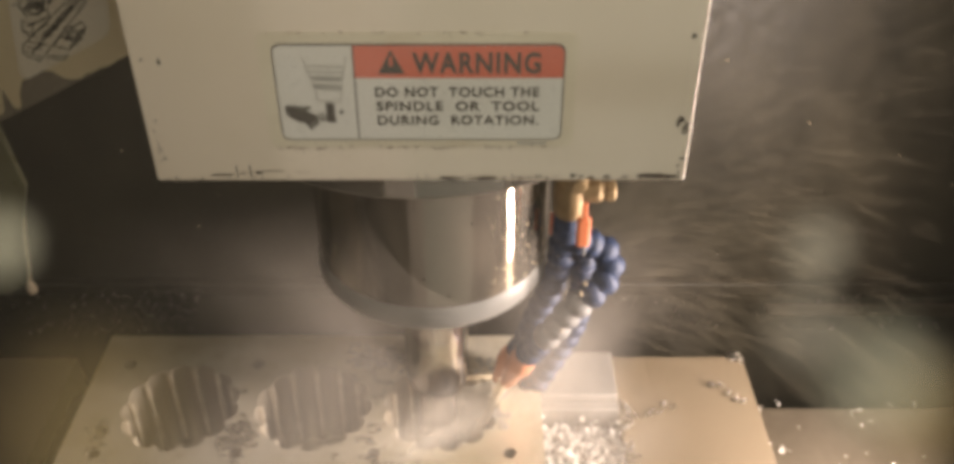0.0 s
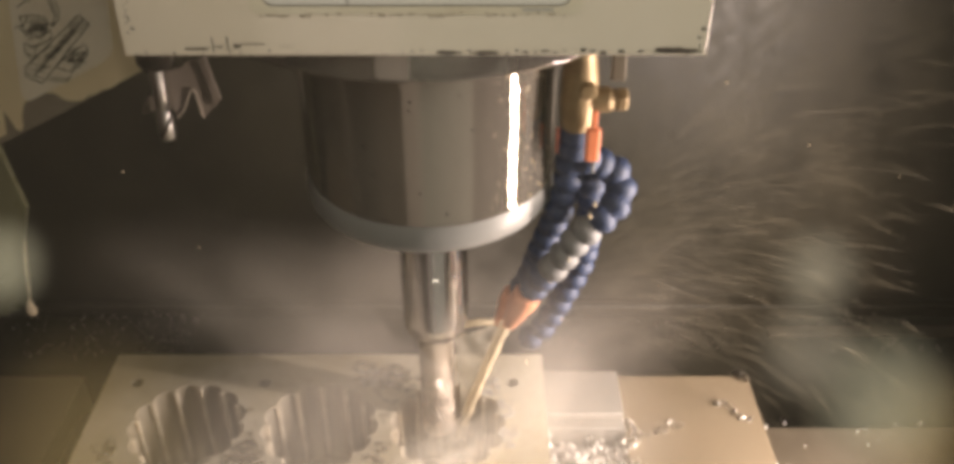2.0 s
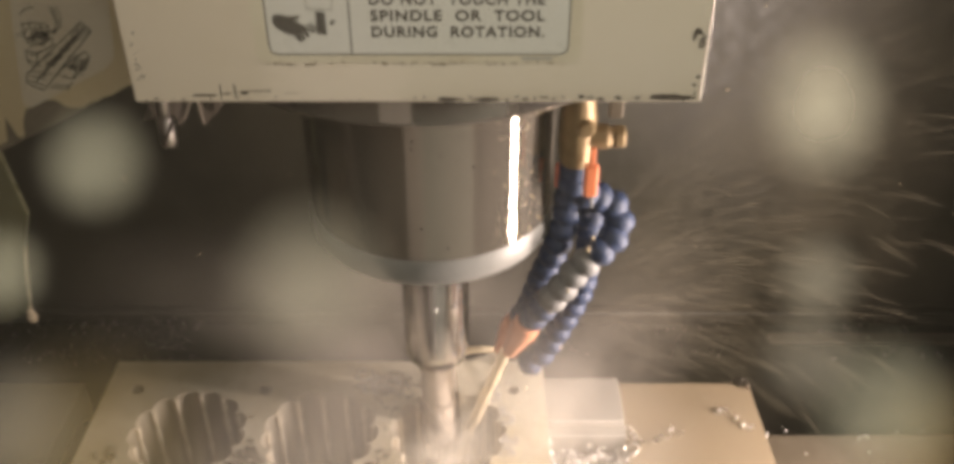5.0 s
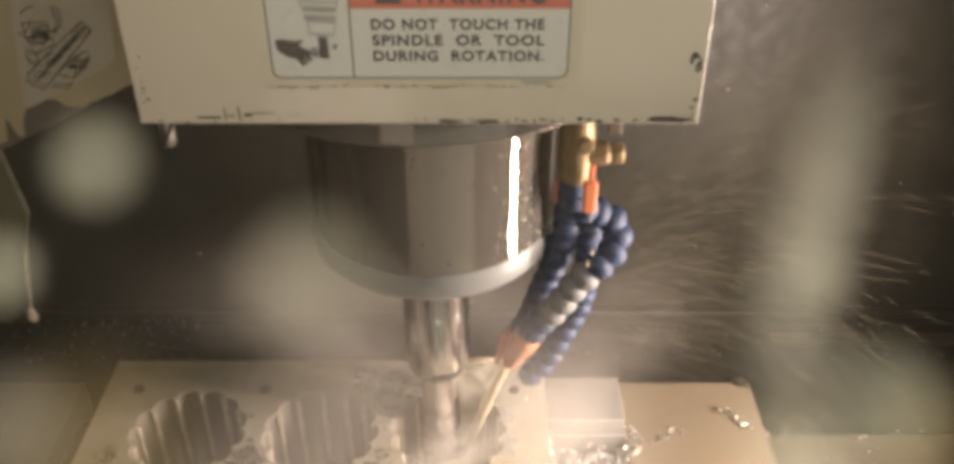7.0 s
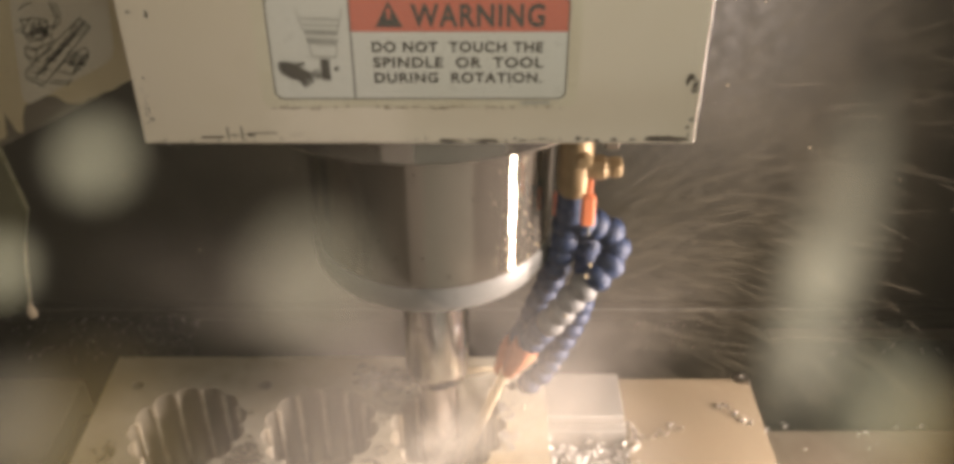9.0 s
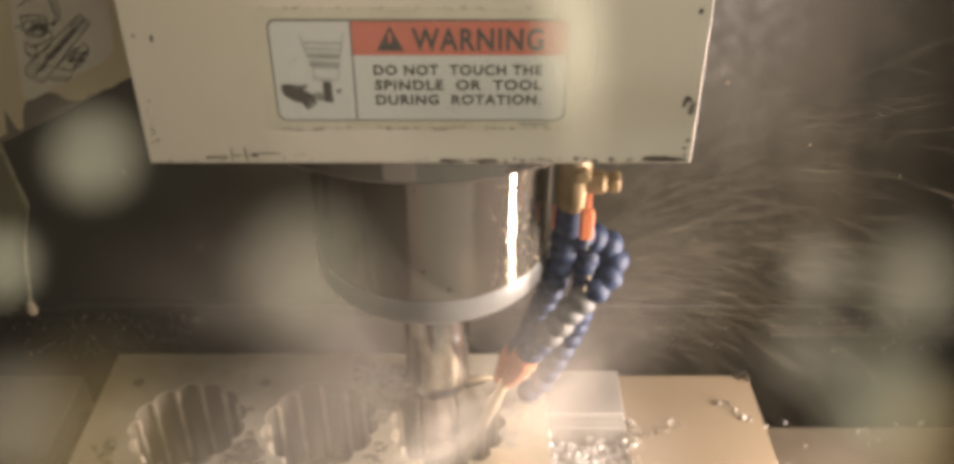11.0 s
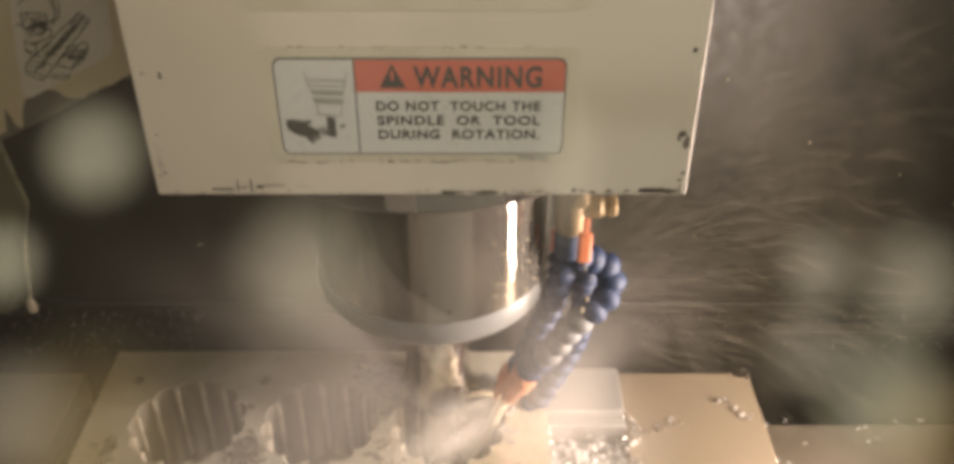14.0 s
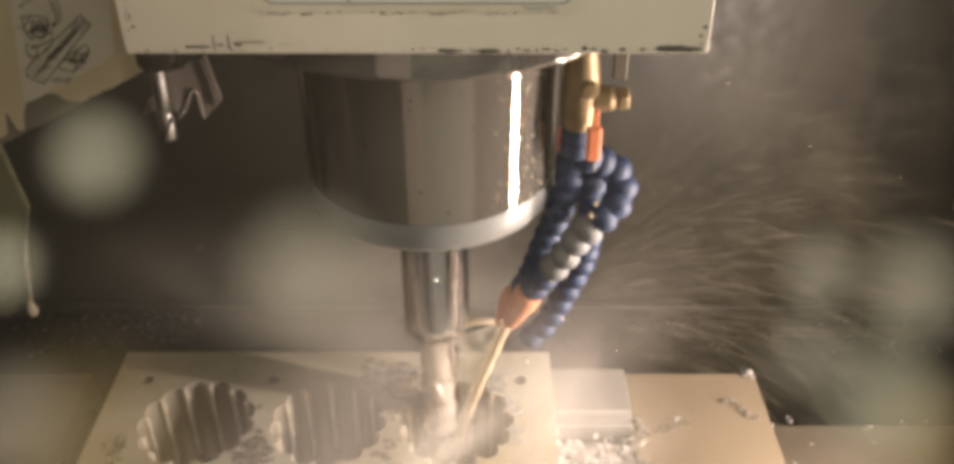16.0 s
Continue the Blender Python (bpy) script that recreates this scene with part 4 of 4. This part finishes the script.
    # Coloured near-black for the shade above the hanging end mill.
    part("collet", turned([(0, 0.02), (0.012, 0.02), (0.013, 0.016), (0.013, 0.004), (0.010, 0), (0, 0)], 24), M_CHIP_SHADE, cut, "tool socket in near-black for the shade above the end mill", True)
    torn = [(-0.2216, 0.1775), (-0.2190, 0.1846), (-0.2145, 0.1917), (-0.2087, 0.1940), (-0.2050, 0.2060), (-0.1979, 0.2123), (-0.1848, 0.2157), (-0.1810, 0.2200), (-0.1715, 0.2225), (-0.1670, 0.2260), (-0.1655, 0.2160), (-0.1637, 0.2055), (-0.1622, 0.1990), (-0.1612, 0.1917), (-0.1648, 0.1900), (-0.1652, 0.1850),
            (-0.1685, 0.1823), (-0.1730, 0.1770), (-0.1761, 0.1751), (-0.1768, 0.1800), (-0.1776, 0.1870), (-0.1782, 0.1940), (-0.1793, 0.1972), (-0.1805, 0.1986), (-0.1830, 0.1970), (-0.1849, 0.1917), (-0.1887, 0.1823), (-0.1930, 0.1760), (-0.1953, 0.1751), (-0.1972, 0.1823), (-0.2060, 0.1860), (-0.2130, 0.1800)]
    bm = slab(torn, 0.126, 0.1275)
    rag2 = part("torn_sheet", bm, M_TORN)
    # Paler than the sheet, so the arch edge carries its highlight in colour.
    arch = curve_points([(-0.1955, 0.1255, 0.1752), (-0.1890, 0.1250, 0.1823), (-0.1850, 0.1248, 0.1917), (-0.1806, 0.1246, 0.1988), (-0.1780, 0.1248, 0.1940), (-0.1768, 0.1250, 0.1800), (-0.1760, 0.1255, 0.1750)], 6)
    part("torn_edge", tube(arch, [0.0006 + 0.0004 * math.sin(0.09 * i) for i in range(len(arch))], 6), M_TORN_EDGE, rag2, "torn edge in paler plastic, for its highlight", True)
    fold = [(-0.1715, 0.2225), (-0.1670, 0.2260), (-0.1637, 0.2055), (-0.1600, 0.1925), (-0.1612, 0.1900), (-0.1652, 0.1850), (-0.1668, 0.2000)]
    part("fold", slab(fold, 0.1225, 0.1255), M_TORN, rag2)
    tagged(rag2, "torn ragged grey plastic sheet behind the hanging end mill", "plastic sheet")
    return ch


# ---- spray, mist and drops ----
def puff(name, x, y, z, a, b, mat, label, seed, tilt=-30, turn=40):
    """A wisp of mist: a dished, uneven leaf of unit radius, widened to a by b."""
    rng = random.Random(seed)
    ph = [rng.uniform(0, 6) for _ in range(4)]
    bm = bmesh.new()
    n, k = 28, 8
    c = bm.verts.new((0, 0, 0))
    last = None
    for r in range(1, k + 1):
        f = r / k
        ring = [bm.verts.new((f * math.cos(2 * math.pi * i / n), f * math.sin(2 * math.pi * i / n), f * f * (0.12 * math.sin(2 * math.pi * i / n * 2 + ph[0]) + 0.10 * math.sin(2 * math.pi * i / n * 3 + ph[1])) )) for i in range(n)]
        for i in range(n):
            j = (i + 1) % n
            if last is None:
                bm.faces.new((c, ring[i], ring[j]))
            else:
                bm.faces.new((last[i], ring[i], ring[j], last[j]))
        last = ring
    ob = part(name, bm, mat, smooth=True)
    ob.scale = (a, b, min(a, b))
    ob.matrix_basis = pose(x, y, z, 90 + tilt, 0, turn + rng.uniform(-8, 8)) @ Matrix.Diagonal((a, b, min(a, b), 1))
    ob.visible_shadow = False
    return tagged(ob, label, "mist", kind="stuff")


def spray(seed, n, az, el, reach, width):
    """Fine arcs of coolant flung outwards from the cutter, bending down as they fly; the origin is the cutter."""
    rng = random.Random(seed)
    bm = bmesh.new()
    for _ in range(n):
        a, e, d = radians(rng.uniform(*az)), radians(rng.uniform(*el)), rng.uniform(*reach)
        side, rise, fall = Vector((math.cos(a), math.sin(a), 0)), math.tan(e), rng.uniform(1.6, 4.2)
        start = Vector((rng.gauss(0, 0.006), rng.gauss(0, 0.006), rng.gauss(0, 0.006)))
        long, t = rng.uniform(0.012, 0.055), rng.uniform(*width)
        pts = []
        for k in range(5):
            q = d + long * k / 4
            pts.append(start + side * q + Vector((0, 0, rise * q - fall * q * q)))
        tube(pts, [t * 0.1, t * 0.7, t, t * 0.6, t * 0.1], 5, bm)
    ob = part("coolant_spray", bm, M_SPRAY)
    ob.visible_shadow = False
    return tagged(ob, "fine streaks of coolant flung off the spinning cutter", "coolant spray", kind="stuff")


PANE_Y = -0.443


def pane_drop(px, py, r, mat, stretch=1.0, lean=0.0):
    """A drop on the inner face of the pane, seen from the eye along (px, py) of a 1568 x 762 view at the level pose; r in the same units."""
    c, s = math.cos(radians(34.8)), math.sin(radians(34.8))
    u, v = (px - 784) / 1539, (py - 381) / 1539
    way = Vector((u, c - v * s, -s - v * c))
    k = (PANE_Y - EYE[1]) / way.y
    p = Vector(EYE) + k * way
    size = r / 1539 * k
    bm = bmesh.new()
    n = 24
    rings = [[bm.verts.new((f * (1 + 0.06 * math.sin(3 * 2 * math.pi * i / n + px)) * math.cos(2 * math.pi * i / n), -0.05 * (1 - f * f), f * math.sin(2 * math.pi * i / n))) for i in range(n)] for f in (0.25, 0.5, 0.75, 1.0)]
    bm.faces.new(rings[0])
    for a, b in zip(rings, rings[1:]):
        for i in range(n):
            bm.faces.new((a[i], a[(i + 1) % n], b[(i + 1) % n], b[i]))
    ob = part("pane_drop", bm, mat, smooth=True)
    ob.scale = (size, size, size * stretch)
    ob.matrix_basis = Matrix.Translation(p) @ pose(0, 0, 0, -34.8, lean, 0) @ Matrix.Diagonal((size, size, size * stretch, 1))
    ob.visible_shadow = False
    return tagged(ob, "blurred drop of coolant on the window pane", "water drop", "drops on the pane")


enclosure()
HEAD, HOLDER, HOLDER_X = spindle_head()
ON_TABLE = table_things()
tool_changer()
rngc = random.Random(31)
tagged(part("ledge_chips", chip_mesh(rngc, 260, lambda r: (-0.29 - abs(r.gauss(0, 0.11)), r.uniform(0.275, 0.350), -0.204 + abs(r.gauss(0.002, 0.006))), (0.0010, 0.0038)), M_CHIPS_DULL), "wet metal chips strewn along the dark ledge", "metal chips", kind="stuff")
tagged(part("ledge_chips", chip_mesh(rngc, 120, lambda r: (r.uniform(0.1, 0.55), r.uniform(0.285, 0.345), -0.204 + abs(r.gauss(0.002, 0.003))), (0.0015, 0.004)), M_CHIPS_DULL), "wet metal chips strewn along the dark ledge", "metal chips", kind="stuff")
bm = bmesh.new()
for _ in range(40):
    x, z, r = rngc.uniform(-0.5, 0.6), rngc.uniform(-0.13, 0.35), rngc.uniform(0.0006, 0.0016)
    turned([(0, -r), (r * 0.8, -r * 0.5), (r, 0), (r * 0.7, r * 0.8), (0, r * 1.3)], 8, bm, pose(x, 0.3525, z))
tagged(part("wall_drops", bm, M_COOLANT, smooth=True), "small shining drops of coolant on the back wall", "water drops", kind="stuff")
SPRAYS = [spray(11 + i, n, az, el, reach, width) for i, (n, az, el, reach, width) in enumerate((
    (620, (0, 45), (28, 54), (0.10, 0.32), (0.00020, 0.00055)), (620, (12, 62), (18, 46), (0.12, 0.36), (0.00020, 0.00055)),
    (600, (8, 58), (5, 34), (0.12, 0.36), (0.00020, 0.00055)), (420, (-10, 38), (42, 62), (0.08, 0.28), (0.00018, 0.00050))))]
MISTS = [puff("coolant_mist", 0.006, -0.062, 0.026, 0.050, 0.030, M_MIST, "white splash of coolant at the cutter", 12),
         puff("coolant_mist", 0.000, -0.080, 0.036, 0.085, 0.036, M_MIST, "bright mist of coolant round the cutter", 1),
         puff("coolant_mist", 0.062, -0.050, 0.036, 0.10, 0.050, M_MIST_THIN, "bright mist of coolant over the block", 2),
         puff("coolant_mist", -0.080, 0.10, 0.000, 0.16, 0.10, M_MIST_THIN, "soft mist of coolant behind the cutter", 3, -30, 15),
         puff("coolant_mist", -0.19, 0.12, -0.005, 0.18, 0.095, M_MIST_THIN, "soft mist of coolant behind the block", 13, -30, 10),
         puff("coolant_mist", 0.01, 0.14, 0.02, 0.13, 0.10, M_MIST_THIN, "bright mist of coolant behind the cutter", 11, -30, 15),
         puff("coolant_mist", -0.030, -0.110, 0.160, 0.12, 0.060, M_MIST_SOFT, "thin mist of coolant before the spindle", 10),
         puff("coolant_mist", 0.105, 0.02, 0.030, 0.12, 0.080, M_MIST_SOFT, "white mist of coolant beside the block", 14),
         puff("coolant_mist", 0.13, 0.13, -0.020, 0.17, 0.10, M_MIST_SOFT, "thin mist of coolant beside the cutter", 6, -30, 20),
         puff("coolant_mist", 0.110, -0.070, 0.020, 0.085, 0.060, M_MIST_THIN, "white mist of coolant over the chips", 9),
         puff("coolant_mist", 0.34, 0.24, 0.10, 0.42, 0.40, M_MIST_FAINT, "thin hanging mist of coolant", 4),
         puff("coolant_mist", 0.30, 0.16, 0.30, 0.36, 0.30, M_MIST_FAINT, "thin hanging mist of coolant", 8),
         puff("coolant_mist", -0.07, -0.085, 0.062, 0.18, 0.085, M_MIST_VEIL, "thin mist of coolant over the block", 5),
         puff("coolant_mist", 0.070, -0.11, 0.130, 0.062, 0.075, M_MIST_VEIL, "thin mist of coolant before the hoses", 7)]
for px, py, r, mat in ((1345, 440, 95, M_DROP_THIN), (1450, 655, 150, M_DROP), (5, 430, 95, M_DROP), (150, 735, 240, M_DROP_TAN), (1520, 715, 150, M_DROP_TAN), (1330, 570, 110, M_DROP_FAINT)):
    pane_drop(px, py, r, mat)
LATER = [(4.1, pane_drop(155, 252, 118, M_DROP)), (2.2, pane_drop(510, 445, 170, M_DROP_SOFT)), (5.0, pane_drop(25, 690, 150, M_DROP_FAINT)), (11.0, pane_drop(1500, 470, 140, M_DROP_SOFT))]
RUN = pane_drop(1395, 305, 135, M_DROP_BRIGHT, 1.2, 0)
TRAIL = pane_drop(1335, 345, 130, M_DROP_RUN, 3.1, 22)
RUN2 = pane_drop(950, 270, 92, M_DROP_BRIGHT, 2.9, -3)
TRAIL2 = pane_drop(935, 250, 80, M_DROP_FAINT, 2.2, 0)


# ---- what moves ----
def motions():
    rise = ((0, 0.2670), (0.25, 0.2785), (0.5, 0.2909), (1, 0.3185), (1.35, 0.3395), (1.5, 0.3416), (1.8, 0.3416), (2, 0.3409), (2.5, 0.3382), (3, 0.3349), (3.5, 0.3322), (4, 0.3289), (6.5, 0.3142), (7, 0.3115),
            (7.5, 0.3085), (8, 0.3057), (8.5, 0.3029), (9, 0.2998), (11.5, 0.2847), (12, 0.2816), (12.5, 0.2788), (13, 0.2758), (13.5, 0.2728), (14, 0.2695), (14.3, 0.2682), (14.5, 0.2747), (15, 0.3047), (15.5, 0.3343), (15.65, 0.3418), (16, 0.3420))
    walk(HEAD, [(t, pose(HEAD_AT.x, HEAD_AT.y, z)) for t, z in rise])
    walk(HOLDER, [(i / 10, pose(HOLDER_X, 0, -0.04, 0, 0, 77.0 * i)) for i in range(161)])
    slides = ((0, 0, 0), (1.5, 0, 0), (1.75, 0.0043, 0.0037), (15.78, 0.0045, 0.0038), (15.97, 0.0098, 0.0072), (16, 0.0098, 0.0072))
    for ob in ON_TABLE:
        walk(ob, [(t, pose(x, y, 0)) for t, x, y in slides])
    for i, ob in enumerate(SPRAYS):
        r = random.Random(70 + i)
        walk(ob, [(t / 5, pose(0.02 + r.uniform(-0.008, 0.008), r.uniform(-0.008, 0.008), 0.03 + r.uniform(-0.008, 0.008), r.uniform(-4, 4), r.uniform(-4, 4), r.uniform(-9, 9))) for t in range(81)])
    for i, ob in enumerate(MISTS):
        r, m = random.Random(90 + i), ob.matrix_basis.copy()
        loc, turn = m.translation, m.to_quaternion().to_matrix().to_4x4()
        walk(ob, [(t, Matrix.Translation(loc + Vector((r.uniform(-0.008, 0.008), r.uniform(-0.008, 0.008), r.uniform(-0.006, 0.006)))) @ turn @ pose(0, 0, 0, 0, 0, r.uniform(-15, 15))) for t in range(17)])
    def slide(ob, rows):
        """Slides a drop over the pane: seconds, across and down, in units of the 1568 wide view."""
        at = ob.matrix_basis.copy()
        loc, turn = at.translation, at.to_quaternion().to_matrix().to_4x4()
        unit = (loc - Vector(EYE)).length / 1539
        side, down = Vector((1, 0, 0)), Vector((0, -math.sin(radians(34.8)), -math.cos(radians(34.8))))
        walk(ob, [(t, Matrix.Translation(loc + unit * (x * side + y * down)) @ turn) for t, x, y in rows])

    slide(RUN, ((0, -60, -620), (3.5, -60, -620), (3.9, -60, -280), (4.2, -60, -225), (5.2, -30, -110), (6.3, 5, -5), (6.8, -8, 20), (6.95, -60, 260), (7.1, -100, 560), (7.4, -110, 760), (16, -110, 760)))
    slide(TRAIL, ((0, 150, -900), (6.65, 150, -900), (6.95, 0, 0), (8.0, -5, 60), (9.2, 25, 110), (10.4, -80, 900), (16, -80, 900)))
    slide(RUN2, ((0, 0, -700), (10.4, 0, -700), (11.2, -5, -60), (11.6, 0, 10), (12.0, 5, 150), (12.4, 5, 300), (13.0, 5, 760), (16, 5, 760)))
    slide(TRAIL2, ((0, 0, -600), (10.5, 0, -600), (11.3, 0, 0), (15.0, 5, 60), (15.6, 5, 620), (16, 5, 640)))
    for t, ob in LATER:
        at = ob.matrix_basis.copy()
        loc, turn = at.translation, at.to_quaternion().to_matrix().to_4x4()
        away = loc + Vector((0, 0.03, 0.09))
        walk(ob, [(0, Matrix.Translation(away) @ turn), (t - 0.1, Matrix.Translation(away) @ turn), (t, Matrix.Translation(loc) @ turn), (16, Matrix.Translation(loc) @ turn)])


motions()
